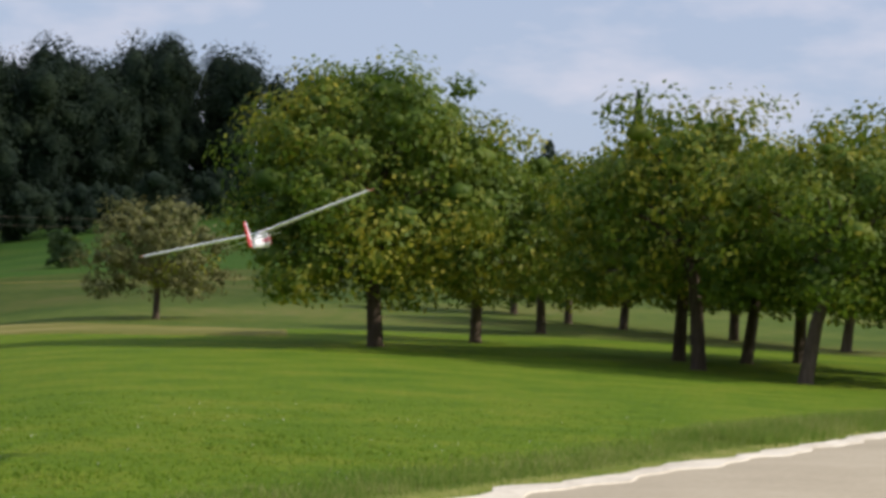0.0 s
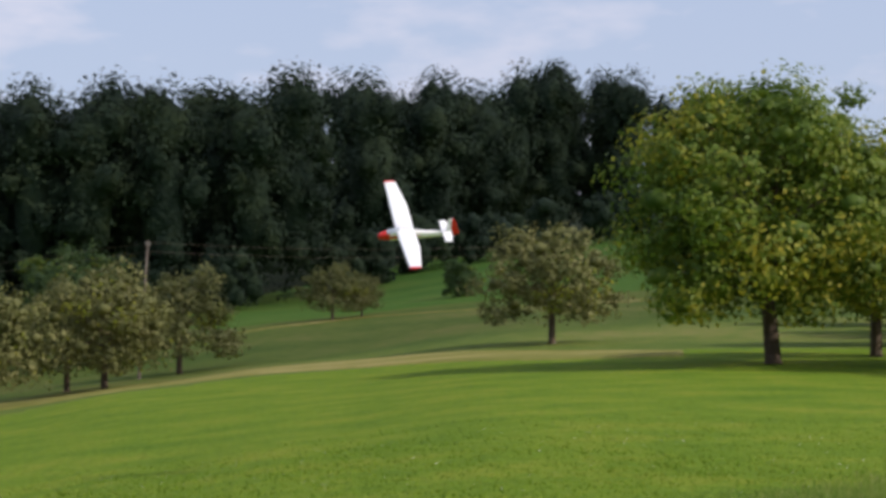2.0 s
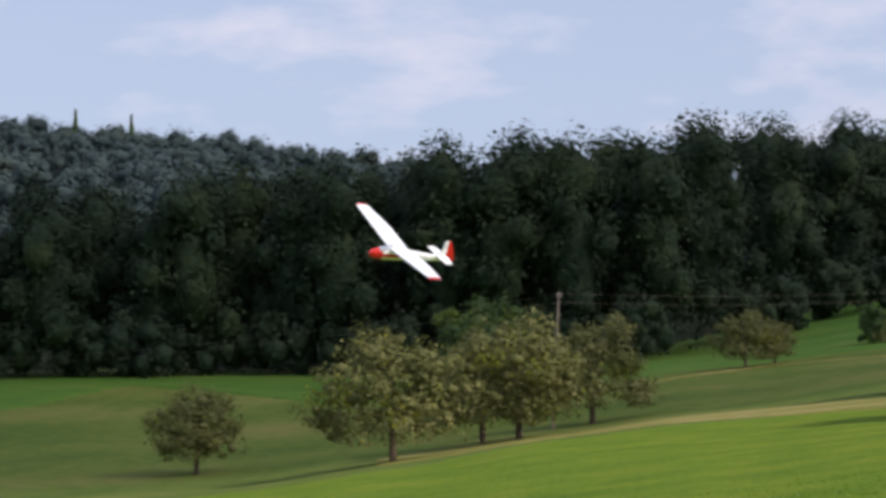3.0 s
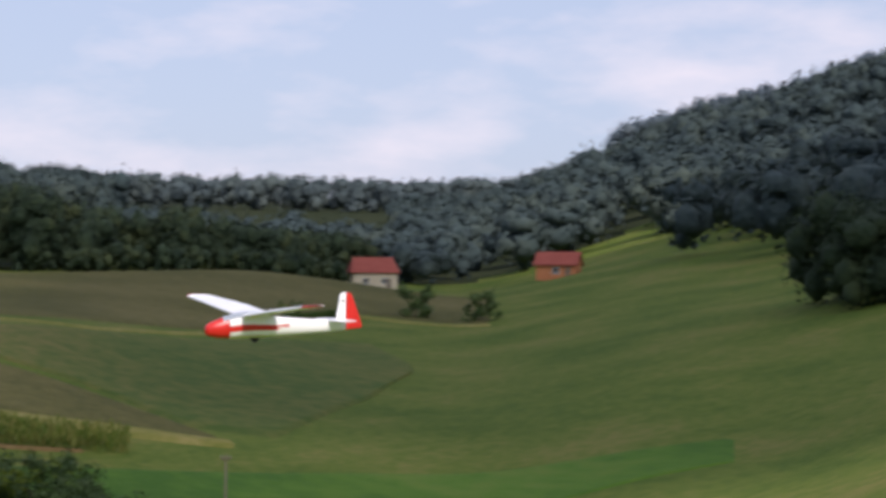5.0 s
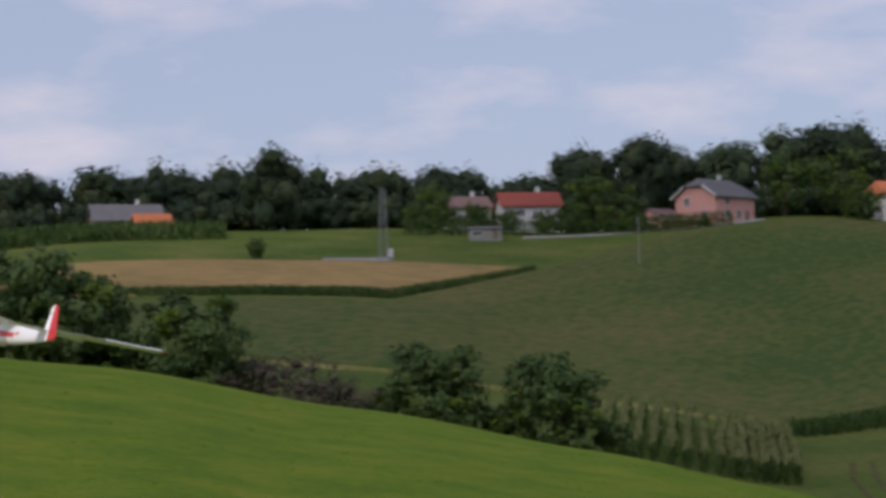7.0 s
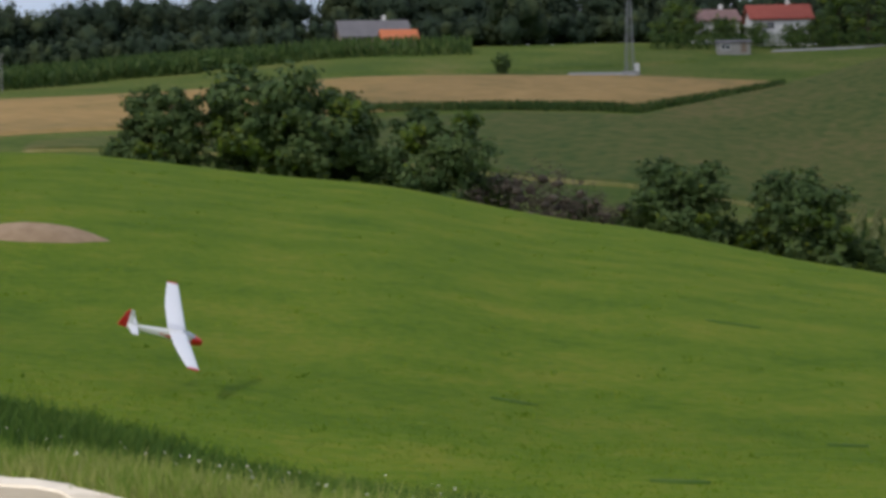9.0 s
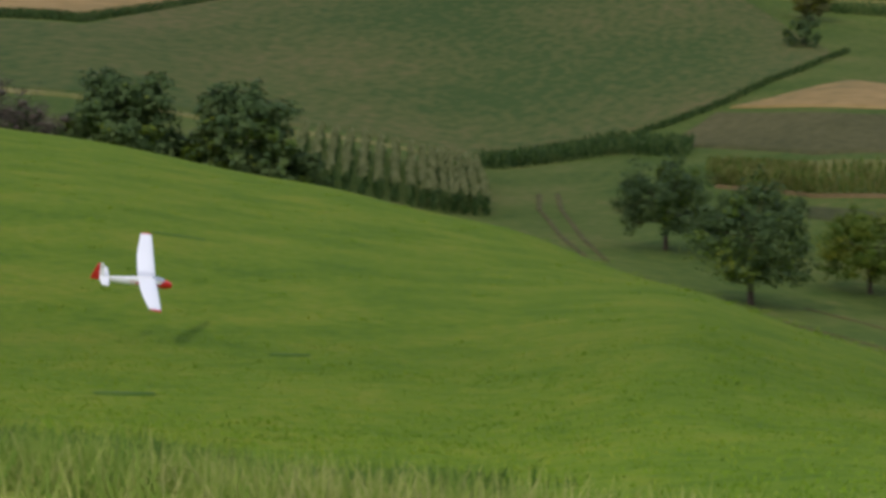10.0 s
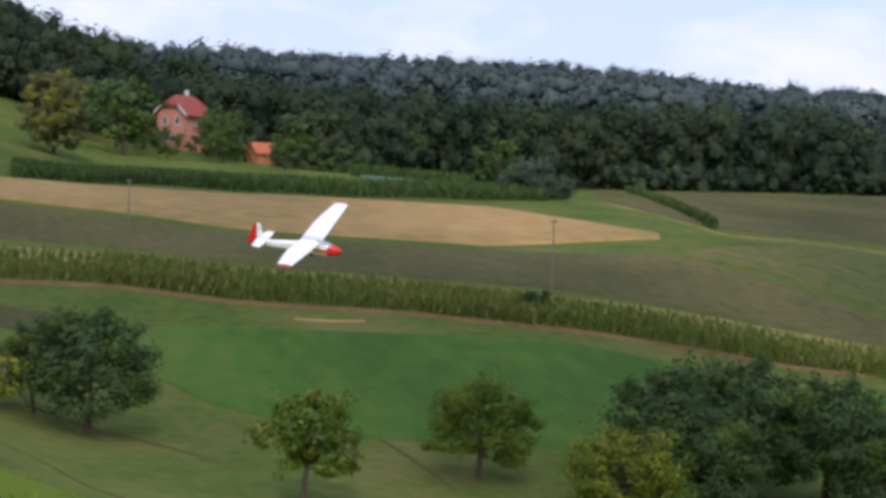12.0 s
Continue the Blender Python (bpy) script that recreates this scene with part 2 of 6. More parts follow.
station(15, 0, 0, 10, 0, 40, -0.4, 75, -0.25, 110, -0.4, 155, 1.7, 210, 3.0, 300, 11, 500, 26, 1000, 70, 4600, 240)
station(19, 0, 0, 9, 0, 35, -0.7, 70, -0.65, 94, -1.3, 110, -1.3, 155, 0.4, 205, 2.5, 300, 10, 500, 25, 1000, 80, 4600, 260)
station(23, 0, 0, 8, 0, 30, -0.9, 65, -1.35, 90, -2.1, 120, -2.2, 150, -0.4, 205, 1.6, 300, 9, 500, 22, 1000, 85, 4600, 300)
station(28, 0, 0, 8, 0, 30, -1.0, 60, -1.75, 90, -3.2, 109, -3.5, 150, -1.2, 200, 1.5, 300, 8, 500, 20, 1000, 99, 1500, 104, 4600, 300)
station(35, 0, 0, 7, 0, 25, -1.0, 50, -2.0, 80, -3.8, 110, -4.0, 150, -2.0, 200, 1.5, 240, 4, 400, 12, 600, 28, 1000, 108, 1500, 118, 2500, 270, 4600, 330)
station(42, 0, 0, 7, 0, 25, -1.3, 50, -3.0, 80, -5.5, 120, -5.2, 160, -1.9, 200, 1.3, 300, 12, 400, 23, 500, 37, 560, 45, 1000, 110, 1500, 122, 2500, 300, 4600, 340)
station(49, 0, 0, 7, 0, 25, -1.6, 50, -4.5, 90, -10, 130, -9, 200, -3, 300, 3, 420, 12, 560, 24, 1000, 76, 1500, 90, 2500, 215, 4600, 240)
station(56, 0, 0, 7, 0, 25, -1.8, 50, -5.5, 100, -15, 160, -9.2, 250, -6, 330, -2, 400, 1.8, 440, 0, 600, 8, 1000, 30, 1300, 50, 4600, 200)
station(62, 0, 0, 7, 0, 25, -2.0, 50, -6.5, 100, -16, 150, -10.2, 225, -5.3, 300, -2.4, 400, 6.6, 440, 5, 600, 10, 1000, 34, 1300, 52, 4600, 200)
station(68, 0, 0, 7, 0, 25, -2.2, 50, -7.0, 100, -15.5, 150, -10.0, 200, -4.8, 225, -2.0, 320, 0.5, 400, 5.0, 450, 5.5, 600, 16, 1100, 46, 4600, 200)
station(75, 0, 0, 7, 0, 22, -2.2, 45, -6.8, 100, -14, 150, -7.4, 175, -6.1, 220, -3.2, 260, 0.7, 300, 2.4, 400, 3.7, 460, 5.2, 600, 18, 1100, 56, 4600, 200)
station(81, 0, 0, 7, 0, 22, -2.0, 45, -6.5, 80, -11.8, 97, -13, 125, -11, 155, -6.3, 190, -4.9, 225, -2.3, 260, 1.6, 300, 4.0, 400, 6.4, 460, 8.5, 600, 20, 1100, 56, 4600, 220)
station(87, 0, 0, 7, 0, 20, -1.6, 50, -5.9, 85, -10.8, 112, -11.9, 130, -10, 155, -5.7, 200, -3.7, 225, -1.1, 260, 1.4, 300, 2.6, 335, 4.0, 400, 10.2, 450, 15, 600, 24, 1100, 56, 4600, 220)
station(90, 0, 0, 7, 0, 20, -1.5, 50, -5.0, 85, -9.5, 112, -10.6, 130, -9.4, 155, -6.0, 200, -3.1, 225, -0.6, 260, 2.6, 300, 5.4, 350, 10.8, 400, 18.5, 430, 21.0, 600, 27, 1100, 53, 4600, 220)
station(93, 0, 0, 7, 0, 20, -1.4, 40, -3.0, 58, -5.1, 90, -8.9, 123, -9.9, 160, -5.6, 200, -2.5, 230, 0.4, 260, 4.1, 300, 7.9, 350, 14, 400, 21.5, 430, 24, 600, 28, 1100, 50, 4600, 220)
station(98, 0, 0, 7, 0, 12, -0.6, 20, -1.2, 40, -2.0, 63, -3.9, 100, -8.5, 130, -7.6, 160, -6.5, 200, -3.9, 230, -2.0, 290, 7.0, 350, 19, 400, 28.3, 430, 29.6, 600, 32, 1100, 45, 4600, 200)
station(103, 0, 0, 7.5, 0, 12, -0.7, 20, -1.5, 30, -1.9, 45, -2.0, 68, -2.2, 100, -5.8, 130, -7.2, 150, -6.8, 215, -4.4, 260, 3.0, 320, 15, 390, 30.8, 430, 32.6, 600, 35, 1100, 45, 4600, 200)
station(108, 0, 0, 8, 0, 12, -0.7, 20, -1.4, 30, -1.8, 45, -1.5, 72, -1.1, 95, -2.0, 125, -5.0, 145, -4.6, 215, -0.9, 260, 6, 320, 17, 380, 27.3, 430, 31, 600, 34, 1100, 45, 4600, 200)
station(115, 0, 0, 9, 0, 12.5, -0.6, 20, -1.3, 30, -1.6, 50, -0.5, 77, 0.6, 95, 0.1, 130, -2, 180, 1.2, 200, 3.0, 260, 11.6, 310, 18.9, 340, 22.0, 390, 29.6, 430, 33, 600, 36, 1100, 45, 4600, 200)
station(122, 0, 0, 10, 0, 13.5, -0.5, 20, -1.1, 30, -1.0, 50, 0.6, 77, 2.4, 95, 2.2, 130, 1, 190, 5, 250, 12, 300, 19, 350, 25.4, 400, 31, 600, 36, 1100, 45, 4600, 200)
station(130, 0, 0, 12, 0, 15.5, -0.4, 25, -0.6, 35, -0.2, 50, 1.5, 78, 3.7, 95, 3.5, 150, 4, 230, 10.8, 290, 16.8, 330, 20, 360, 23, 420, 28, 600, 36, 1100, 50, 4600, 200)
station(140, 0, 0, 17, 0, 25, 0.2, 50, 2.2, 78, 4.2, 95, 4.2, 150, 5, 230, 11, 330, 20, 420, 27, 600, 36, 1100, 50, 4600, 200)
station(200, 0, 0, 40, 0.3, 100, 2, 400, 12, 1000, 40, 4600, 120)

BEARINGS = sorted(STATIONS)
RADII = np.concatenate([[0.0], np.geomspace(1.0, 4600.0, 219)])
TURNS = np.arange(0, 720) * 0.5 - 130.0          # degrees


def land_grid():
    rows = np.array([np.interp(RADII, *STATIONS[b]) for b in BEARINGS])
    keys = np.array(BEARINGS + [BEARINGS[0] + 360.0])
    rows = np.vstack([rows, rows[:1]])
    turns = np.where(TURNS < keys[0], TURNS + 360, TURNS)
    k = np.clip(np.searchsorted(keys, turns, side="right") - 1, 0, len(keys) - 2)
    f = (turns - keys[k]) / (keys[k + 1] - keys[k])
    f = (0.5 * f + 0.5 * f * f * (3 - 2 * f))[:, None]
    grid = rows[k] * (1 - f) + rows[k + 1] * f
    for _ in range(2):
        grid[:, 1:-1] = 0.25 * grid[:, :-2] + 0.5 * grid[:, 1:-1] + 0.25 * grid[:, 2:]
    for _ in range(4):
        grid = 0.25 * np.roll(grid, 1, 0) + 0.5 * grid + 0.25 * np.roll(grid, -1, 0)
    return grid


LAND = land_grid()


def land(x, y):
    """Height of the ground at x, y (numbers or arrays)."""
    x, y = np.asarray(x, float), np.asarray(y, float)
    r = np.clip(np.hypot(x, y), 0, 4500)
    a = (np.degrees(np.arctan2(-x, y)) - TURNS[0]) % 360.0 / 0.5
    i = np.floor(a).astype(int) % 720
    fa = a - np.floor(a)
    j = np.clip(np.searchsorted(RADII, r, side="right") - 1, 0, len(RADII) - 2)
    fr = (r - RADII[j]) / (RADII[j + 1] - RADII[j])
    i2 = (i + 1) % 720
    return (LAND[i, j] * (1 - fr) + LAND[i, j + 1] * fr) * (1 - fa) + (LAND[i2, j] * (1 - fr) + LAND[i2, j + 1] * fr) * fa


def at(bearing, r):
    """x, y of the point r metres off along a bearing."""
    return -r * math.sin(radians(bearing)), r * math.cos(radians(bearing))


# ------------------------------------------------------------------ building helpers
RNG = np.random.default_rng(7)


def mesh_of(name, verts, faces, mats, index=None, smooth=False):
    me = bpy.data.meshes.new(name)
    me.from_pydata([tuple(v) for v in verts], [], [tuple(int(i) for i in f) for f in faces])
    for m in mats:
        me.materials.append(m)
    if index is not None:
        me.polygons.foreach_set("material_index", np.asarray(index, dtype=np.int32))
    me.polygons.foreach_set("use_smooth", np.full(len(me.polygons), smooth))
    me.update()
    return me


def ico(level):
    """Vertices and triangles of a unit ball."""
    bm = bmesh.new()
    bmesh.ops.create_icosphere(bm, subdivisions=level, radius=1.0)
    bm.verts.ensure_lookup_table()
    v = np.array([tuple(q.co) for q in bm.verts])
    f = np.array([[q.index for q in p.verts] for p in bm.faces])
    bm.free()
    return v, f


BALLS = {k: ico(k) for k in (1, 2)}


def lumpy(d, seed, depth=1.0):
    """How far an uneven crown reaches in each direction d, about 1."""
    rng = np.random.default_rng(seed)
    k = np.ones(len(d))
    depth = depth * (1.0 - 0.55 * np.clip(d[:, 2], 0, 1))
    for f, a in ((2.4, 0.12), (4.2, 0.10), (7.5, 0.07), (12.0, 0.045)):
        k += depth * a * np.sin(d @ (rng.normal(size=3) * f) + rng.uniform(0, 6.3)) * np.cos(d @ (rng.normal(size=3) * f * 0.7) + rng.uniform(0, 6.3)) * 1.4
    return k


def card_verts(centres, size, outward=None, flat=0.4, upright=0.0):
    n = len(centres)
    nrm = RNG.normal(size=(n, 3))
    if outward is not None:
        nrm = nrm * flat + outward
    nrm /= np.linalg.norm(nrm, axis=1)[:, None] + 1e-9
    t = np.cross(nrm, RNG.normal(size=(n, 3)))
    slim = 0.62
    if upright:
        t = np.array([0.0, 0.0, 1.0]) + RNG.normal(size=(n, 3)) * upright
        nrm = np.cross(t, RNG.normal(size=(n, 3)))
        nrm /= np.linalg.norm(nrm, axis=1)[:, None] + 1e-9
        slim = 0.24
    t /= np.linalg.norm(t, axis=1)[:, None] + 1e-9
    b = np.cross(nrm, t)
    s = (np.asarray(size) * RNG.uniform(0.6, 1.4, n))[:, None]
    bend = nrm * s * RNG.uniform(-0.25, 0.25, n)[:, None]
    return np.stack([centres - t * s, centres - b * s * slim + bend, centres + t * s, centres + b * s * slim + bend], 1).reshape(-1, 3)


def cards(name, centres, size, mats, outward=None, flat=0.4, index=None, upright=0.0, solid=None):
    """One mesh of many small bent leaf sprays (two triangles each) at the centres; solid: vertices and triangles of the dense heart of the crown."""
    n = len(centres)
    v = card_verts(centres, size, outward, flat, upright)
    tri = (np.arange(n)[:, None] * 4 + np.array([0, 1, 2, 0, 2, 3])).reshape(-1, 3)
    which = np.zeros(2 * n, dtype=np.int32) if index is None else np.repeat(np.asarray(index, dtype=np.int32), 2)
    if solid is not None:
        tri = np.concatenate([tri, solid[1] + len(v)])
        which = np.concatenate([which, np.zeros(len(solid[1]), dtype=np.int32)])
        v = np.concatenate([v, solid[0]])
    me = bpy.data.meshes.new(name)
    me.vertices.add(len(v))
    me.vertices.foreach_set("co", v.astype(np.float32).ravel())
    me.loops.add(3 * len(tri))
    me.loops.foreach_set("vertex_index", tri.astype(np.int32).ravel())
    me.polygons.add(len(tri))
    me.polygons.foreach_set("loop_start", np.arange(0, 3 * len(tri), 3, dtype=np.int32))
    for m in mats:
        me.materials.append(m)
    me.polygons.foreach_set("material_index", which)
    me.update(calc_edges=True)
    return me


def balls(rows, level, seed=0, depth=1.0):
    """Uneven balls in one heap: rows of centre and half sizes. Returns vertices and triangles."""
    bv, bf = BALLS[level]
    V, F = [], []
    for k, (c, r) in enumerate(rows):
        V.append(np.asarray(c) + bv * np.asarray(r) * lumpy(bv, seed + k, depth)[:, None])
        F.append(bf + k * len(bv))
    return np.concatenate(V), np.concatenate(F)


def part(name, me, parent, label=""):
    ob = new(name, me)
    ob.parent = parent
    return tagged(ob, label)


def tube(verts, faces, path, radii, sides=7):
    """Adds a tapering tube along the path to verts and faces."""
    base = len(verts)
    path = [Vector(p) for p in path]
    for k, p in enumerate(path):
        d = (path[min(k + 1, len(path) - 1)] - path[max(k - 1, 0)]).normalized()
        a = d.orthogonal().normalized() if abs(d.z) < 0.95 else Vector((1, 0, 0))
        a = (a - d * a.dot(d)).normalized()
        b = d.cross(a)
        for s in range(sides):
            w = 2 * math.pi * s / sides
            verts.append(p + (a * math.cos(w) + b * math.sin(w)) * radii[k])
    for k in range(len(path) - 1):
        for s in range(sides):
            s2 = (s + 1) % sides
            faces.append((base + k * sides + s, base + k * sides + s2, base + (k + 1) * sides + s2, base + (k + 1) * sides + s))
    faces.append(tuple(base + (len(path) - 1) * sides + s for s in range(sides)))


def box_mesh(name, sx, sy, sz, mat, bevel=0.0, lift=True):
    bm = bmesh.new()
    bmesh.ops.create_cube(bm, size=1, matrix=Matrix.Translation((0, 0, sz / 2 if lift else 0)) @ Matrix.Diagonal((sx, sy, sz, 1)))
    if bevel:
        bmesh.ops.bevel(bm, geom=bm.edges[:], offset=bevel, segments=2, affect="EDGES")
    me = bpy.data.meshes.new(name)
    bm.to_mesh(me)
    bm.free()
    me.materials.append(mat)
    return me


# ------------------------------------------------------------------ trees
def tree_data(kind, seed, height, width, clear, leaf, second=None, share=0.0, lean=0.0, leaves=2600, spray=0.17, trunk_r=0.17, lumps=26, droop=0.25, thin=0.0, shoots=5):
    """Trunk with limbs and a crown of leaf sprays in uneven clumps: returns the two meshes. clear: height of the lowest leaves; share: of second leaf colour."""
    rng = np.random.default_rng(seed)
    verts, faces = [], []
    fork = clear + (height - clear) * 0.12
    top = Vector((lean * 1.6, lean * 0.4, height * 0.72))
    tube(verts, faces, [(0, 0, -0.25), (0.02, 0, 0.12), (lean * 0.3, 0, fork * 0.6), (lean * 0.7, lean * 0.1, fork), (lean * 1.2, lean * 0.3, height * 0.5), top],
         [trunk_r * 1.7, trunk_r * 1.15, trunk_r, trunk_r * 0.85, trunk_r * 0.5, trunk_r * 0.15])
    mid = clear + (height - clear) * 0.5
    cen = []
    for k in range(lumps):
        a = 2.399963 * k + rng.uniform(-0.5, 0.5)
        f = (k + 0.5) / lumps
        zz = clear + (height - clear) * (0.10 + 0.82 * f)
        span = math.sqrt(max(0.05, 1 - ((zz - mid + (height - clear) * droop * 0.3) / ((height - clear) * 0.58)) ** 2))
        rad = width / 2 * span * rng.uniform(0.35, 0.94)
        c = Vector((lean + math.cos(a) * rad, math.sin(a) * rad, zz - droop * rad * 0.4))
        cen.append((c, width * rng.uniform(0.093, 0.178) * (0.75 + 0.45 * span)))
        if k % 2 == 0:
            s = Vector((lean * 0.8, lean * 0.15, fork + (height * 0.6 - fork) * f * 0.8))
            m = s.lerp(c, 0.55) + Vector((0, 0, 0.25))
            tube(verts, faces, [s, m, c], [trunk_r * 0.42 * (1.15 - 0.6 * f), trunk_r * 0.26, trunk_r * 0.07], 5)
    trunk = mesh_of(kind + "_trunk", verts, faces, [BARK], smooth=True)
    hearts = []
    pts, out, idx = [], [], []
    subs = 5
    per = max(6, leaves // (lumps * subs))
    heart = np.array([lean, 0.0, mid])
    for c, rr in cen:
        yellow = rng.random() < share
        if c[2] - rr * 0.5 > clear * 0.7:
            hearts.append((np.array(c), np.array([1.0, 1.0, 0.75]) * rr * 0.28))
        for q in range(subs):
            d0 = rng.normal(size=3)
            d0 /= np.linalg.norm(d0)
            c2 = np.array(c) + d0 * rr * 0.72 * np.array([1.2, 1.2, 0.8])
            r2 = rr * rng.uniform(0.38, 0.68)
            d = rng.normal(size=(per, 3))
            d /= np.linalg.norm(d, axis=1)[:, None]
            rad = r2 * rng.uniform(0.45, 1.15, per)
            pts.append(c2 + d * rad[:, None] * np.array([1.1, 1.1, 0.85]))
            away = c2 - heart
            out.append(d + 0.55 * away / (np.linalg.norm(away) + 1e-6) + np.array([0, 0, 0.25]))
            idx.append((rng.random(per) < (0.62 if yellow else 0.03 * (share > 0))).astype(int))
    # leafy shoots that stand out of the crown and break its outline
    for k in range(shoots):
        c, rr = cen[int(rng.integers(len(cen)))]
        c = np.array(c)
        away = (c - heart) / (np.linalg.norm(c - heart) + 1e-6)
        d0 = away + np.array([0, 0, 0.75 if away[2] > -0.1 else -0.5]) + rng.normal(size=3) * 0.3
        d0 /= np.linalg.norm(d0)
        m = 8 + per // 2
        u = rng.uniform(0.6, 1.4, m)
        pts.append(c + d0 * (rr * u)[:, None] + rng.normal(size=(m, 3)) * (rr * 0.24 * (2.0 - u))[:, None])
        out.append(d0 * 0.5 + rng.normal(size=(m, 3)) * 0.5 + np.array([0, 0, 0.4]))
        idx.append((rng.random(m) < share * 0.5).astype(int))
    pts, out, idx = np.concatenate(pts), np.concatenate(out), np.concatenate(idx)
    out /= np.linalg.norm(out, axis=1)[:, None]
    keep = (pts[:, 2] > clear * 0.75) & (rng.random(len(pts)) > thin)
    crown = cards(kind + "_crown", pts[keep], spray, [leaf, second or leaf], out[keep], 0.26, idx[keep] if second else None, 0.0, balls(hearts, 1, seed) if hearts else None)
    return trunk, crown


def plant(kind, data, bearing, r, turn=0.0, size=1.0, label="", category="tree", group="", dz=0.0):
    x, y = at(bearing, r)
    ob = new(kind)
    ob.location, ob.rotation_euler, ob.scale = (x, y, float(land(x, y)) + dz), (0, 0, radians(turn)), (size, size, size)
    part("trunk", data[0], ob)
    part("crown", data[1], ob)
    return tagged(ob, label, category, group)


def wood(name, label, spots, mat, per, spray, kind_category="woodland", level=1, lobes=9):
    """A far wood: many crowns of leaf sprays in one object. spots: rows of x, y, ground, height, width, pointedness."""
    rng = np.random.default_rng(len(spots))
    P, O, H = [], [], []
    bv, bf = BALLS[level]
    for x, y, z, h, w, point in spots:
        n = int(per * (h * w) / 150.0) + 12
        if point > 0.5:
            f = rng.random(n) ** 1.4
            a = rng.random(n) * 2 * math.pi
            rad = w * 0.46 * (1 - f) ** 0.8 * (0.75 + 0.25 * np.sin(f * 34 + 2 * a)) + 0.25
            P.append(np.stack([x + np.cos(a) * rad, y + np.sin(a) * rad, z + h * (0.08 + 0.92 * f)], 1))
            O.append(np.stack([np.cos(a), np.sin(a), np.full(n, 0.4)], 1))
            H.append((np.array([x, y, z + h * 0.40]) + bv * np.array([w * 0.2, w * 0.2, h * 0.42]), bf))
            continue
        # a tall body, and lobes set round it that end in rounded tops of uneven height
        groups = [(np.array([x, y, z + h * 0.44]), np.array([w * 0.43, w * 0.43, h * 0.46]), 0.20), (np.array([x, y, z + h * 0.73]), np.array([w * 0.44, w * 0.44, h * 0.25]), 0.16)]
        turn = rng.uniform(0, 6.3)
        for k in range(lobes):
            f = (k + 0.5) / lobes
            zc = 0.16 + 0.68 * f + rng.uniform(-0.05, 0.05)
            reach = w * 0.34 * math.sqrt(max(0.04, 1 - ((zc - 0.42) / 0.52) ** 2)) * rng.uniform(0.75, 1.2)
            a = turn + 2.399963 * k
            wide = w * rng.uniform(0.19, 0.29)
            groups.append((np.array([x + math.cos(a) * reach, y + math.sin(a) * reach, z + h * zc]), np.array([wide, wide, wide * rng.uniform(0.85, 1.5)]), 0.64 / lobes))
        for c, half, share in groups:
            seed = int(rng.integers(1 << 30))
            H.append((c + bv * half * (0.60 * lumpy(bv, seed))[:, None], bf))
            k = int(n * share)
            d = rng.normal(size=(k, 3))
            d[:, 2] += 0.3
            d /= np.linalg.norm(d, axis=1)[:, None]
            P.append(c + d * half * (np.clip(lumpy(d, seed), 0.7, 1.06) * rng.uniform(0.66, 1.02, k))[:, None])
            O.append(d + np.array([0, 0, 0.15]))
    at_ = np.cumsum([0] + [len(q[0]) for q in H])
    solid = (np.concatenate([q[0] for q in H]), np.concatenate([q[1] + k for q, k in zip(H, at_)]))
    me = cards(name, np.concatenate(P), spray, [mat], np.concatenate(O), 0.26, None, 0.0, solid)
    return tagged(new(name, me), label, kind_category, kind="stuff")


def belt(b0, b1, r0, r1, step, h, w, seed, conifer=0.06, floor=0.0, jitter=0.5):
    """Places of trees over a stretch of land between two bearings and two distances (each a pair along the bearing)."""
    rng = np.random.default_rng(seed)
    spots = []
    rows = max(1, int((r1[0] - r0[0]) / step))
    for i in range(rows):
        f = i / max(1, rows)
        rm = (r0[0] + r0[1]) / 2 + f * ((r1[0] + r1[1]) / 2 - (r0[0] + r0[1]) / 2)
        n = max(2, int(radians(b1 - b0) * rm / step))
        for k in range(n):
            u = (k + 0.5 * (i % 2) + rng.uniform(-jitter, jitter) * 0.8) / n
            if not 0 <= u <= 1:
                continue
            b = b0 + (b1 - b0) * u
            lo, hi = r0[0] + (r0[1] - r0[0]) * u, r1[0] + (r1[1] - r1[0]) * u
            r = lo + (hi - lo) * f + rng.uniform(-0.4, 0.4) * step
            x, y = at(b, r)
            hh = h * rng.uniform(0.82, 1.06)
            cone = rng.random() < conifer
            spots.append((x, y, float(land(x, y)) + floor, hh * (1.0 if cone else 1), w * rng.uniform(0.8, 1.25) * (0.85 if cone else 1), float(cone)))
    return spots


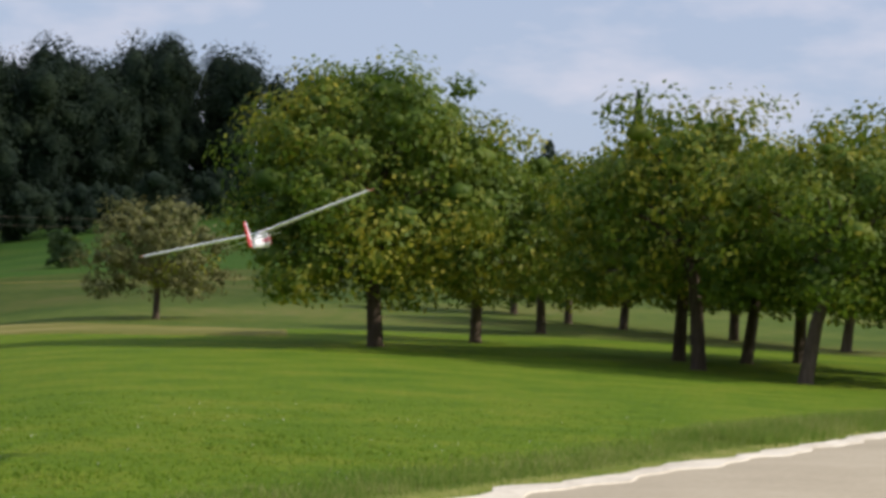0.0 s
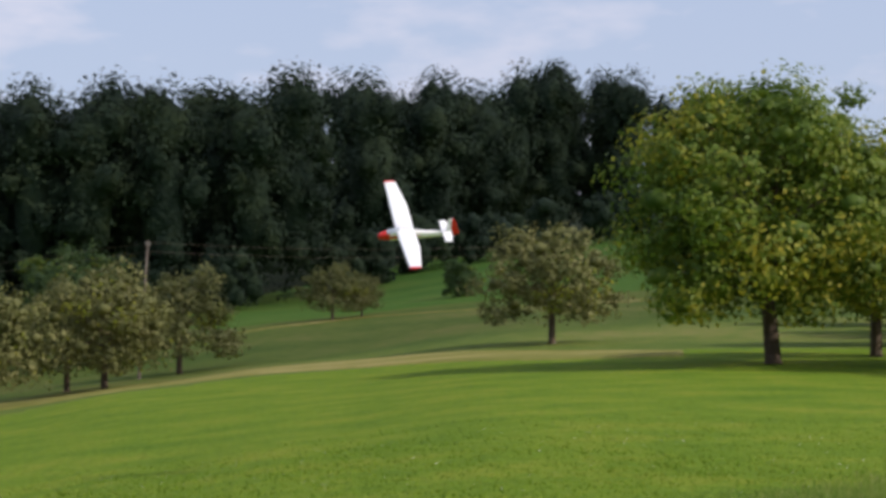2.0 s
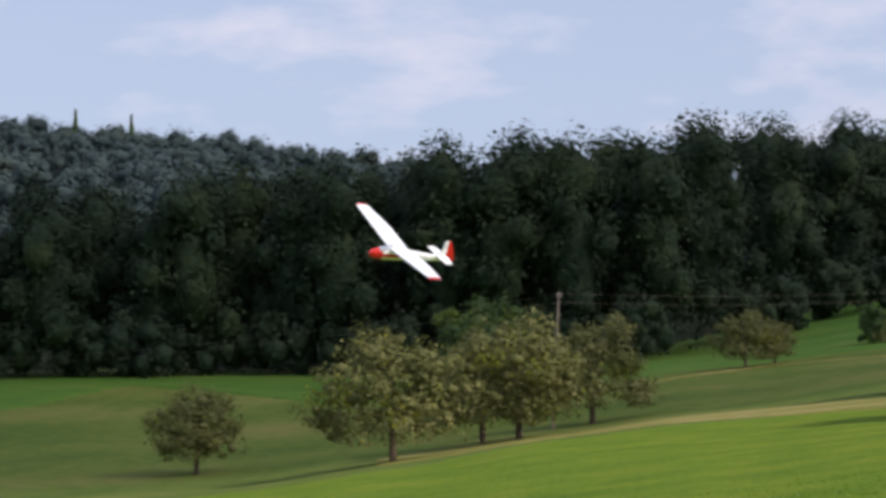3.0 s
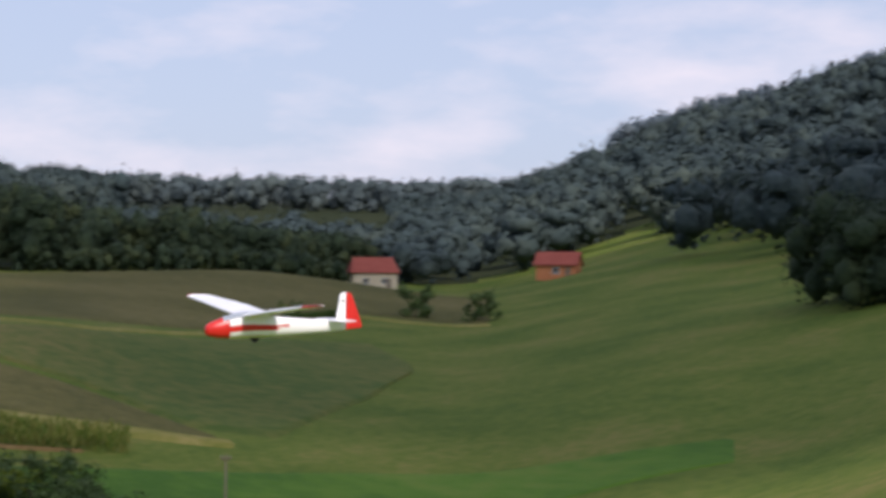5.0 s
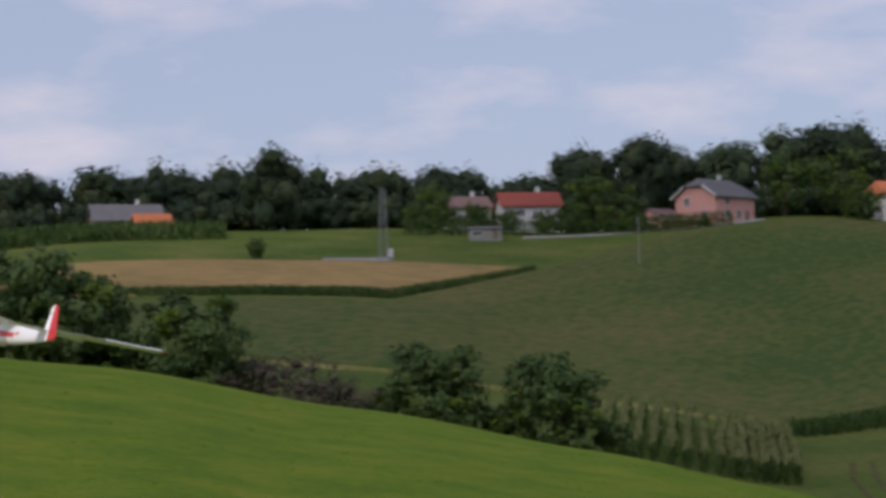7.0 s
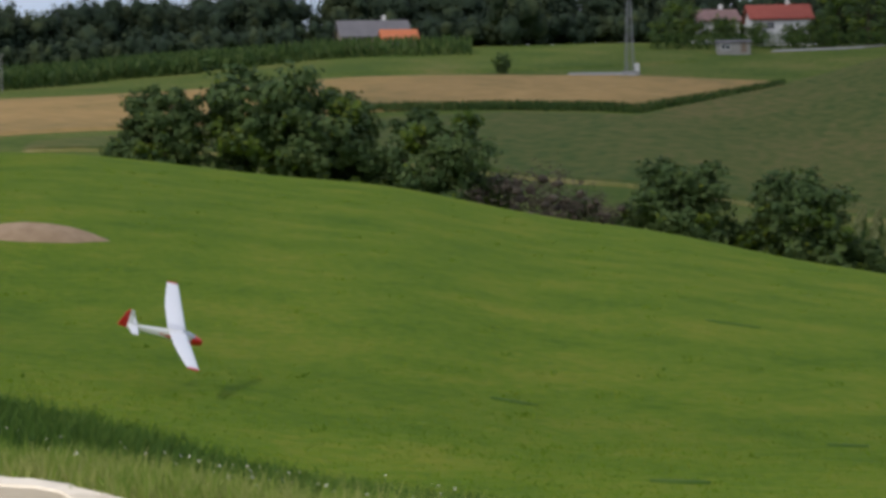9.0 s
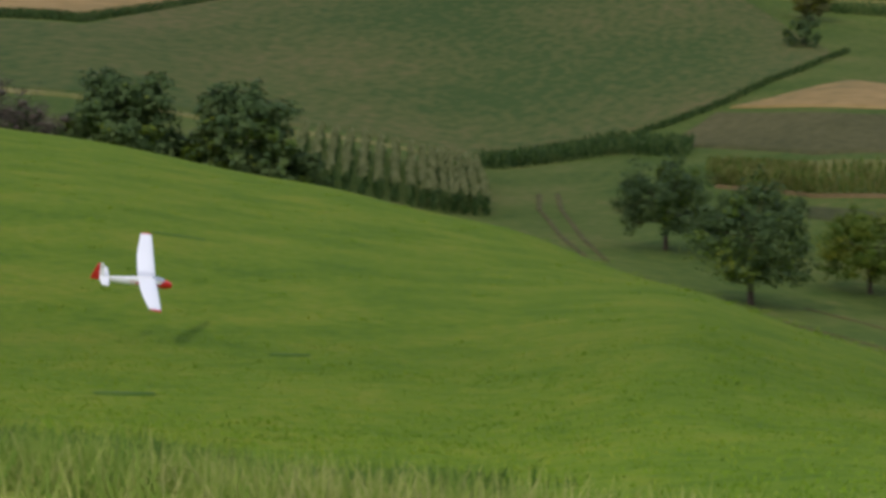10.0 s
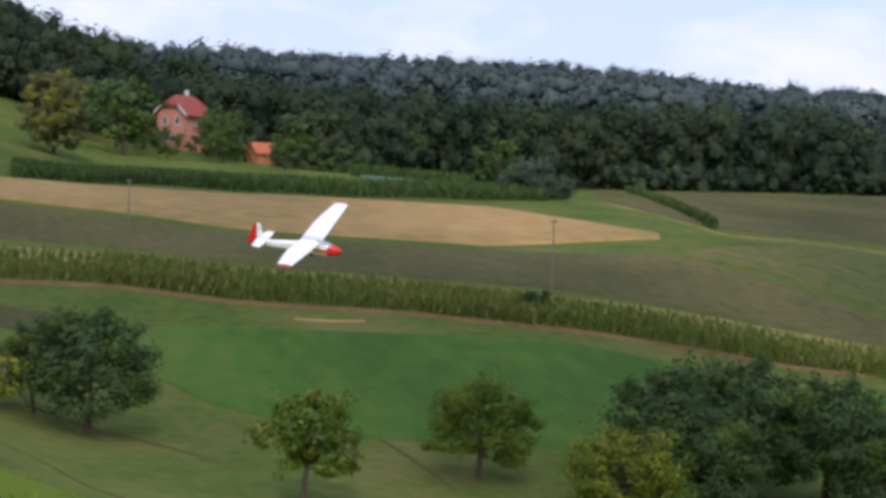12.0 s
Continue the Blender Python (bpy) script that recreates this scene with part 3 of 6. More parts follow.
# ------------------------------------------------------------------ ground, road and fields
def build_ground():
    n, m = len(TURNS), len(RADII)
    a = np.radians(TURNS)
    z = LAND.copy()
    x = -np.sin(a)[:, None] * RADII[None, :]
    y = np.cos(a)[:, None] * RADII[None, :]
    verts = [(0.0, 0.0, float(z[0, 0]))] + np.stack([x[:, 1:], y[:, 1:], z[:, 1:]], -1).reshape(-1, 3).tolist()
    w = m - 1
    faces = [(0, 1 + i * w, 1 + (i + 1) % n * w) for i in range(n)]
    for i in range(n):
        p, q = 1 + i * w, 1 + (i + 1) % n * w
        faces += [(p + j, p + j + 1, q + j + 1, q + j) for j in range(w - 1)]
    # the mown meadow ends at the brow of the slope; duller pasture beyond it
    brow = np.interp(TURNS, [-60, 6, 12, 20, 30, 45, 60, 80, 86, 93, 98, 105, 112, 230], [74, 74, 76, 72, 62, 52, 46, 44, 50, 59, 66, 74, 84, 84])
    which = [0] * n
    for i in range(n):
        # ground under the woods coloured near-black to keep gaps between crowns dark
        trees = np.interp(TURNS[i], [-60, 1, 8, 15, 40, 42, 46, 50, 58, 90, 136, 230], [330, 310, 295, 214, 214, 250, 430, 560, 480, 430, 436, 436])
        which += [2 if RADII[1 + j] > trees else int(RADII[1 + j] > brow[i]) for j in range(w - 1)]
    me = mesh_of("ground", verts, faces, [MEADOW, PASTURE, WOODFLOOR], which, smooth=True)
    tagged(new("ground", me), "rolling green meadow of short grass with paler patches", "ground", kind="structure")


def drape(name, near, far, mat, label, lift=0.08, cols=60, rows=24, category="field", wave=0.0):
    """A field laid over the ground between its near and its far edge, each a row of (bearing, distance)."""
    def edge(e, u):
        f = np.linspace(0, 1, len(e))
        return np.interp(u, f, [p[0] for p in e]), np.interp(u, f, [p[1] for p in e])
    u = np.linspace(0, 1, cols)
    b0, r0 = edge(near, u)
    b1, r1 = edge(far, u)
    v = np.linspace(0, 1, rows)[:, None]
    b, r = b0 + (b1 - b0) * v, r0 + (r1 - r0) * v
    if wave:
        r = r + wave * np.sin(b * 2.1 + 1.3) + wave * 0.6 * np.sin(b * 5.3)
    x, y = -r * np.sin(np.radians(b)), r * np.cos(np.radians(b))
    z = land(x, y) + lift
    z[0], z[-1], z[:, 0], z[:, -1] = z[0] - lift - 0.3, z[-1] - lift - 0.3, z[:, 0] - lift - 0.3, z[:, -1] - lift - 0.3
    verts = np.stack([x, y, z], -1).reshape(-1, 3).tolist()
    faces = [(i * cols + j, i * cols + j + 1, (i + 1) * cols + j + 1, (i + 1) * cols + j) for i in range(rows - 1) for j in range(cols - 1)]
    return tagged(new(name, mesh_of(name, verts, faces, [mat], smooth=True)), label, category, kind="structure")


def crop(name, near, far, label, mats, height, rows_gap, step, blade=0.5, top=None, seed=1, category="maize field"):
    """Standing plants over a stretch of land: upright leaf sprays in rows that run from the near to the far edge."""
    rng = np.random.default_rng(seed)
    f = np.linspace(0, 1, len(near))
    g = np.linspace(0, 1, len(far))
    wide = radians(abs(near[0][0] - near[-1][0])) * np.mean([p[1] for p in near])
    P, I = [], []
    for u in np.arange(0, 1, rows_gap / wide):
        b0, r0 = np.interp(u, f, [p[0] for p in near]), np.interp(u, f, [p[1] for p in near])
        b1, r1 = np.interp(u, g, [p[0] for p in far]), np.interp(u, g, [p[1] for p in far])
        k = max(2, int(abs(r1 - r0) / step))
        v = (np.arange(k) + rng.uniform(0, 1, k)) / k
        b, r = b0 + (b1 - b0) * v, r0 + (r1 - r0) * v
        x, y = -r * np.sin(np.radians(b)), r * np.cos(np.radians(b))
        z = land(x, y)
        h = height * rng.uniform(0.85, 1.1, k)
        for lvl in (0.18, 0.45, 0.72, 0.97):
            jit = rng.normal(size=(k, 2)) * 0.14
            P.append(np.stack([x + jit[:, 0], y + jit[:, 1], z + h * lvl], 1))
            I.append(np.full(k, 1 if lvl > 0.9 and top else 0))
    P, I = np.concatenate(P), np.concatenate(I)
    me = cards(name, P, blade, mats + ([top] if top else []), None, 1.0, I if top else None, 0.3)
    return tagged(new(name, me), label, category, kind="stuff")


EDGE = [(-14.5, -22.0), (-12.2, -15.5), (-10.1, -9.7), (-8.1, -5.3), (-4.9, 2.0), (-2.4, 9.5), (0.0, 16.6), (1.0, 18.6), (3.8, 24.2), (6.6, 30.3), (11.0, 38.0), (18.0, 47.0)]


def road_line(n=260):
    """Points of the road's meadow-side edge and the direction across it, away from the meadow."""
    p = np.array(EDGE)
    s = np.concatenate([[0], np.cumsum(np.hypot(*np.diff(p, axis=0).T))])
    u = np.linspace(0, s[-1], n)
    q = np.stack([np.interp(u, s, p[:, 0]), np.interp(u, s, p[:, 1])], 1)
    for _ in range(25):
        q[1:-1] = 0.25 * q[:-2] + 0.5 * q[1:-1] + 0.25 * q[2:]
    d = np.gradient(q, axis=0)
    d /= np.linalg.norm(d, axis=1)[:, None]
    return q, np.stack([d[:, 1], -d[:, 0]], 1), u


def build_road():
    q, c, u = road_line()
    rng = np.random.default_rng(3)
    offs = [0.28, 0.5, 1.2, 2.2, 3.2, 4.0, 4.2]
    up = [0.055, 0.065, 0.085, 0.10, 0.085, 0.06, -0.2]
    wob = 0.07 * np.sin(u * 2.3) + 0.05 * np.sin(u * 5.1 + 1)
    verts, faces = [], []
    for k, (p, w) in enumerate(zip(q, c)):
        for j, (o, h) in enumerate(zip(offs, up)):
            e = p + w * (o + (wob[k] if j == 0 else 0))
            verts.append((e[0], e[1], float(land(*e)) + h))
    m = len(offs)
    for k in range(len(q) - 1):
        faces += [(k * m + j, k * m + j + 1, (k + 1) * m + j + 1, (k + 1) * m + j) for j in range(m - 1)]
    tagged(new("road", mesh_of("road", verts, faces, [ASPHALT], smooth=True)), "narrow farm road of pale worn asphalt", "road", kind="structure")
    # the unmown verge
    verts, faces = [], []
    for k, (p, w) in enumerate(zip(q, c)):
        wide = float(np.interp(p[1], [8, 16], [1.0, 0.35]))
        for o, h in (((-2.3 + 0.2 * math.sin(u[k])) * wide, -0.1), ((-2.0 + 0.2 * math.sin(u[k])) * wide, 0.03), (-1.0 * wide, 0.05), (-0.1, 0.03)):
            e = p + w * o
            verts.append((e[0], e[1], float(land(*e)) + h))
    for k in range(len(q) - 1):
        faces += [(k * 4 + j, k * 4 + j + 1, (k + 1) * 4 + j + 1, (k + 1) * 4 + j) for j in range(3)]
    tagged(new("verge", mesh_of("verge", verts, faces, [VERGE], smooth=True)), "grassy unmown verge beside the farm road", "verge", kind="structure")
    # crumbled light edge, broken in outline
    verts, faces = [], []
    out = 0.08 * np.sin(u * 1.7) + 0.07 * np.sin(u * 4.3 + 2) + 0.06 * rng.normal(size=len(u))
    for k, (p, w) in enumerate(zip(q, c)):
        for o, h in ((-0.18 + out[k], -0.06), (-0.08 + out[k], 0.05), (0.1, 0.075 + 0.02 * rng.random()), (0.30 + wob[k], 0.07), (0.34 + wob[k], 0.02)):
            e = p + w * o
            verts.append((e[0], e[1], float(land(*e)) + h))
    for k in range(len(q) - 1):
        faces += [(k * 5 + j, k * 5 + j + 1, (k + 1) * 5 + j + 1, (k + 1) * 5 + j) for j in range(4)]
    tagged(new("road_edge", mesh_of("road_edge", verts, faces, [CRUMBLE])), "crumbling whitish gravel edge of the farm road", "road edge", kind="structure")


def blades(name, pts, height, mat, label, per=5, spread=0.07, width=0.010, seed=5):
    """Tufts of upright grass blades, one triangle each, in one mesh."""
    rng = np.random.default_rng(seed)
    n = len(pts) * per
    base = np.repeat(pts, per, 0) + np.concatenate([rng.normal(size=(n, 2)) * spread, np.zeros((n, 1))], 1)
    h = np.repeat(np.broadcast_to(height, len(pts)), per) * rng.uniform(0.5, 1.25, n)
    a = rng.random(n) * 2 * math.pi
    w = np.stack([np.cos(a), np.sin(a), np.zeros(n)], 1) * (width * rng.uniform(0.7, 1.5, n))[:, None]
    tip = base + np.stack([rng.normal(size=n) * 0.35 * h, rng.normal(size=n) * 0.35 * h, h], 1)
    v = np.stack([base - w, base + w, tip], 1).reshape(-1, 3)
    me = bpy.data.meshes.new(name)
    me.vertices.add(3 * n)
    me.vertices.foreach_set("co", v.astype(np.float32).ravel())
    me.loops.add(3 * n)
    me.loops.foreach_set("vertex_index", np.arange(3 * n, dtype=np.int32))
    me.polygons.add(n)
    me.polygons.foreach_set("loop_start", np.arange(0, 3 * n, 3, dtype=np.int32))
    me.materials.append(mat)
    me.update(calc_edges=True)
    return tagged(new(name, me), label, "grass", kind="stuff")


def build_grass():
    rng = np.random.default_rng(11)
    q, c, u = road_line(600)

    def sector(b0, b1, r0, r1, n):
        b = rng.uniform(b0, b1, n)
        r = np.sqrt(rng.uniform(r0 ** 2, r1 ** 2, n))
        x, y = -r * np.sin(np.radians(b)), r * np.cos(np.radians(b))
        d = np.min(np.hypot(x[:, None] - q[None, ::6, 0], y[:, None] - q[None, ::6, 1]), 1)
        k = np.argmin(np.hypot(x[:, None] - q[None, ::6, 0], y[:, None] - q[None, ::6, 1]), 1)
        side = ((np.stack([x, y], 1) - q[::6][k]) * c[::6][k]).sum(1)
        ok = side < -0.15
        return np.stack([x, y, land(x, y) - 0.01], 1)[ok], d[ok]
    p1, _ = sector(-14, 32, 11, 34, 24000)
    p2, _ = sector(82, 136, 8, 34, 24000)
    p = np.concatenate([p1, p2])
    far = np.hypot(p[:, 0], p[:, 1])
    p = p[rng.random(len(p)) < np.clip((34 - far) / 16, 0, 1)]
    patch = np.array([noise.noise(Vector((a * 0.35, b * 0.35, 0))) for a, b, _ in p])
    blades("meadow_grass", p, 0.026 + 0.03 * np.clip(patch + 0.2, 0, 1), GRASS, "short mown meadow grass, bright green in the sun", 5, 0.09, 0.011)
    # scattered taller tufts and dull thatch over the slope
    t_, _ = sector(84, 136, 13, 70, 500)
    blades("grass_tufts", t_, 0.06, GRASS, "scattered taller grass tufts in the mown meadow", 14, 0.2, 0.022, 9)
    # darker grass beyond the verge, on the stretch behind the bend
    k = rng.integers(0, 150, 6000)
    off = rng.normal(3.4, 0.55, 6000)
    e = q[k] - c[k] * off[:, None]
    blades("dark_grass", np.stack([e[:, 0], e[:, 1], land(e[:, 0], e[:, 1]) - 0.01], 1), 0.17, DARKGRASS, "dark green grass beyond the road verge", 7, 0.09, 0.011, 8)
    # longer, drier grass beside the road
    k = rng.integers(0, len(q), 16000)
    off = rng.gamma(2.0, 0.42, 16000) + 0.2
    e = q[k] - c[k] * off[:, None] + rng.normal(size=(16000, 2)) * 0.12
    pts = np.stack([e[:, 0], e[:, 1], land(e[:, 0], e[:, 1]) - 0.01], 1)
    keep = off < 2.3
    blades("verge_grass", pts[keep], ((0.20 * np.exp(-((off - 1.0) / 0.9) ** 2) + 0.05) * np.where((k > 185) & (k < 400), 0.45, 1.0))[keep], DRYGRASS, "long dry yellow-green grass on the road verge", 7, 0.09, 0.008, 6)
    # pale seed heads and small white flowers standing over the verge
    k = rng.integers(0, 135, 300)
    off = rng.uniform(0.6, 2.4, 300)
    e = q[k] - c[k] * off[:, None]
    z = land(e[:, 0], e[:, 1]) + rng.uniform(0.14, 0.32, 300)
    tagged(new("verge_flowers", cards("verge_flowers", np.stack([e[:, 0], e[:, 1], z], 1), 0.009, [FLOWER])), "small whitish flower and seed heads over the verge", "flowers", kind="stuff")
    b, r = rng.uniform(-12, 20, 260), np.sqrt(rng.uniform(12 ** 2, 30 ** 2, 260))
    x, y = -r * np.sin(np.radians(b)), r * np.cos(np.radians(b))
    d = np.min(np.hypot(x[:, None] - q[None, :, 0], y[:, None] - q[None, :, 1]), 1)
    ok = (d > 0.8) & (x < 0.2 * y - 2)
    tagged(new("meadow_flowers", cards("meadow_flowers", np.stack([x, y, land(x, y) + 0.07], 1)[ok], 0.010, [FLOWER])), "few pale clover heads in the mown meadow", "flowers", kind="stuff")


# ------------------------------------------------------------------ the wide landscape
build_ground()
build_road()
drape("hill_field", [(131.0, 175), (124.0, 194), (118.0, 196), (116.2, 194), (112.0, 201), (108.0, 210), (105.0, 212), (103.0, 208), (99.5, 225), (96.3, 250), (93.6, 292)],
      [(131.0, 183), (124.0, 231), (121.2, 241), (117.6, 258), (114.0, 261), (110.0, 321), (106.0, 380), (104.0, 386), (101.0, 392), (97.5, 385), (95.5, 345), (93.7, 298)],
      GREENCROP, "broad hillside field of brownish green crop", 0.25, 120, 60)
drape("stubble_field", [(134.0, 185), (128.7, 211), (121.2, 250), (117.6, 263), (114.0, 266), (110.3, 318)],
      [(134.0, 271), (128.7, 284), (123.2, 298), (118.0, 313), (114.0, 318), (110.3, 321)],
      STUBBLE, "harvested pale brown stubble field", 0.3, 80, 30)
drape("green_field", [(126.0, 307), (122.0, 307), (118.0, 320), (112.1, 352)],
      [(126.0, 349), (122.0, 349), (118.0, 378), (112.1, 371)],
      PASTURE, "strip of yellowish green field", 0.3, 50, 16)
crop("far_maize", [(135.0, 296), (133.0, 302), (128.0, 342), (124.7, 336), (118.5, 360)],
      [(135.0, 350), (133.0, 346), (128.0, 395), (124.7, 370), (118.5, 384)],
     "dense strip of dark green maize across the hill", [CORN], 2.2, 0.55, 0.9, 0.7)
drape("valley_stubble", [(96.7, 245), (93.0, 232), (91.0, 231), (87.0, 226), (83.6, 218), (80.0, 218), (76.6, 217), (71.7, 233)],
      [(95.5, 247), (93.3, 262), (91.0, 253), (87.0, 266), (83.5, 260), (80.0, 259), (76.6, 263), (71.7, 238)],
      STUBBLE, "pale straw-coloured stubble strip in the valley", 0.25, 100, 20)
drape("brown_field", [(98.5, 216), (94.2, 191), (87.0, 193), (83.6, 184), (75.1, 179), (70.3, 171), (65.0, 161), (62.4, 156)],
      [(97.0, 243), (93.0, 228), (87.0, 222), (83.6, 214), (76.6, 213), (72.0, 218), (66.5, 185), (62.4, 158)],
      BROWNCROP, "dull brown-green field in the valley", 0.22, 100, 20)
crop("reed_maize", [(97.0, 174), (94.2, 162), (87.0, 158), (83.6, 154), (78.3, 154), (75.2, 152), (70.0, 154), (65.0, 151)],
      [(97.0, 186), (94.2, 174), (87.0, 171), (83.6, 165), (78.3, 165), (75.2, 162), (70.0, 162), (65.0, 156)],
     "strip of yellowing maize along the valley bottom", [REED], 1.35, 0.42, 0.5, 0.36, None, 2)
crop("house_maize", [(89.5, 256), (86.3, 279), (83.5, 264), (80.5, 260), (77.0, 273), (75.0, 288)],
      [(89.5, 274), (86.3, 311), (83.5, 282), (80.5, 274), (77.0, 297), (75.0, 325)],
     "dark maize strip below the red house", [CORN], 1.4, 0.45, 0.7, 0.48, None, 3)
drape("ridge_field", [(73.8, 342), (72.0, 268), (70.0, 251), (67.9, 248), (64.0, 262), (61.7, 270), (58.8, 318), (55.0, 302)],
      [(73.8, 429), (72.0, 423), (70.0, 416), (68.5, 405), (64.0, 402), (63.3, 402), (58.8, 402), (55.0, 368)],
      BROWNCROP, "brown-green crop field on a rounded hill", 0.25, 80, 30)
drape("hollow_field", [(71.5, 214), (69.0, 203), (66.0, 184), (63.5, 164), (60.9, 158), (58.5, 186), (57.2, 222)],
      [(71.5, 220), (69.0, 226), (66.0, 233), (63.5, 244), (60.9, 258), (58.5, 262), (57.2, 226)],
      GREENCROP, "darker green field in a hollow", 0.25, 60, 30)
drape("lush_meadow", [(87.5, 138), (84.0, 122), (80.0, 114), (74.0, 115), (66.0, 121), (58.0, 126), (48.0, 130)],
      [(87.5, 141), (84.0, 145), (80.0, 146), (74.0, 147), (66.0, 146), (58.0, 144), (48.0, 140)],
      LUSH, "lush deep green meadow in the valley", 0.12, 80, 30)
drape("straw_verge", [(97.0, 187), (94.2, 176), (87.0, 174), (83.6, 168), (78.3, 168), (75.2, 165), (70.0, 164), (65.0, 158), (62.0, 154)],
      [(97.0, 194), (94.2, 187), (87.0, 187), (83.6, 181), (78.3, 179), (75.2, 176), (70.0, 172), (65.0, 164), (62.0, 157)],
      STRAW, "narrow dry grass strip between the fields", 0.32, 100, 5)
drape("field_margin", [(131.0, 172), (124.0, 189), (118.0, 190), (112.0, 195), (108.0, 202), (104.5, 207)], [(131.0, 175), (124.0, 193), (118.0, 195), (112.0, 200), (108.0, 208), (104.5, 210)],
      STRAW, "pale grassy field margin", 0.16, 80, 5)
drape("ridge_margin", [(73.8, 300), (70.0, 238), (66.0, 235), (62.0, 262), (58.8, 310), (55.0, 296)], [(73.8, 306), (70.0, 243), (66.0, 241), (62.0, 268), (58.8, 316), (55.0, 302)],
      STRAW, "dry grassy bank round the hill", 0.2, 80, 5)
drape("stalk_edge", [(97.0, 172.5), (94.2, 160.4), (87.0, 156.4), (83.6, 152.4), (78.3, 152.4), (75.2, 150.4), (70.0, 152.6), (66.0, 151.2)],
      [(97.0, 174.6), (94.2, 162.6), (87.0, 158.6), (83.6, 154.6), (78.3, 154.6), (75.2, 152.6), (70.0, 154.4), (66.0, 152.4)], RUST, "line of dry brown stalks along the maize", 0.18, 100, 5)
drape("upper_stubble", [(95.9, 366), (93.6, 371), (91.6, 384), (90.2, 392)], [(95.9, 374), (93.6, 386), (91.6, 396), (90.2, 401)], STRAW, "narrow straw-coloured strip below the hilltop wood", 0.25, 60, 8)
crop("upper_maize", [(94.0, 358), (92.0, 366), (90.0, 378)], [(94.0, 365), (92.0, 375), (90.0, 388)], "dark low maize strip below the hilltop wood", [CORN], 1.5, 0.6, 0.8, 0.5, None, 12)
drape("vegetable_patch", [(80.0, 312), (78.6, 318), (77.3, 324)], [(80.2, 332), (78.6, 338), (77.3, 344)], CABBAGE, "blue-green vegetable patch behind the maize", 0.5, 40, 10)
crop("garden_maize", [(80.4, 336), (78.6, 342), (77.0, 348)], [(80.4, 346), (78.6, 352), (77.0, 358)], "maize strip behind the vegetable patch", [CORN], 1.8, 0.6, 0.8, 0.5, None, 13)
crop("ridge_hedge", [(72.9, 400), (72.0, 330), (71.2, 282), (70.5, 252)], [(72.78, 400), (71.88, 330), (71.08, 282), (70.38, 252)], "dark row of maize along the rounded hill", [CORN], 1.3, 0.035, 0.5, 0.4, None, 14)
crop("stubble_ditch", [(122.4, 243), (121.3, 251), (117.6, 261), (114.0, 264.5), (110.0, 317)], [(122.4, 247), (121.3, 257), (117.6, 268), (114.0, 272), (110.0, 323)], "dark green weedy ditch along the stubble field", [CORN], 0.4, 0.4, 0.45, 0.45, None, 15, "weeds")
crop("hill_ditch", [(62.6, 258), (60.6, 288), (59.0, 308)], [(62.3, 262), (60.4, 292), (58.8, 312)], "dark green weeds along a ditch on the rounded hill", [CORN], 1.2, 0.1, 0.5, 0.45, None, 16, "weeds")
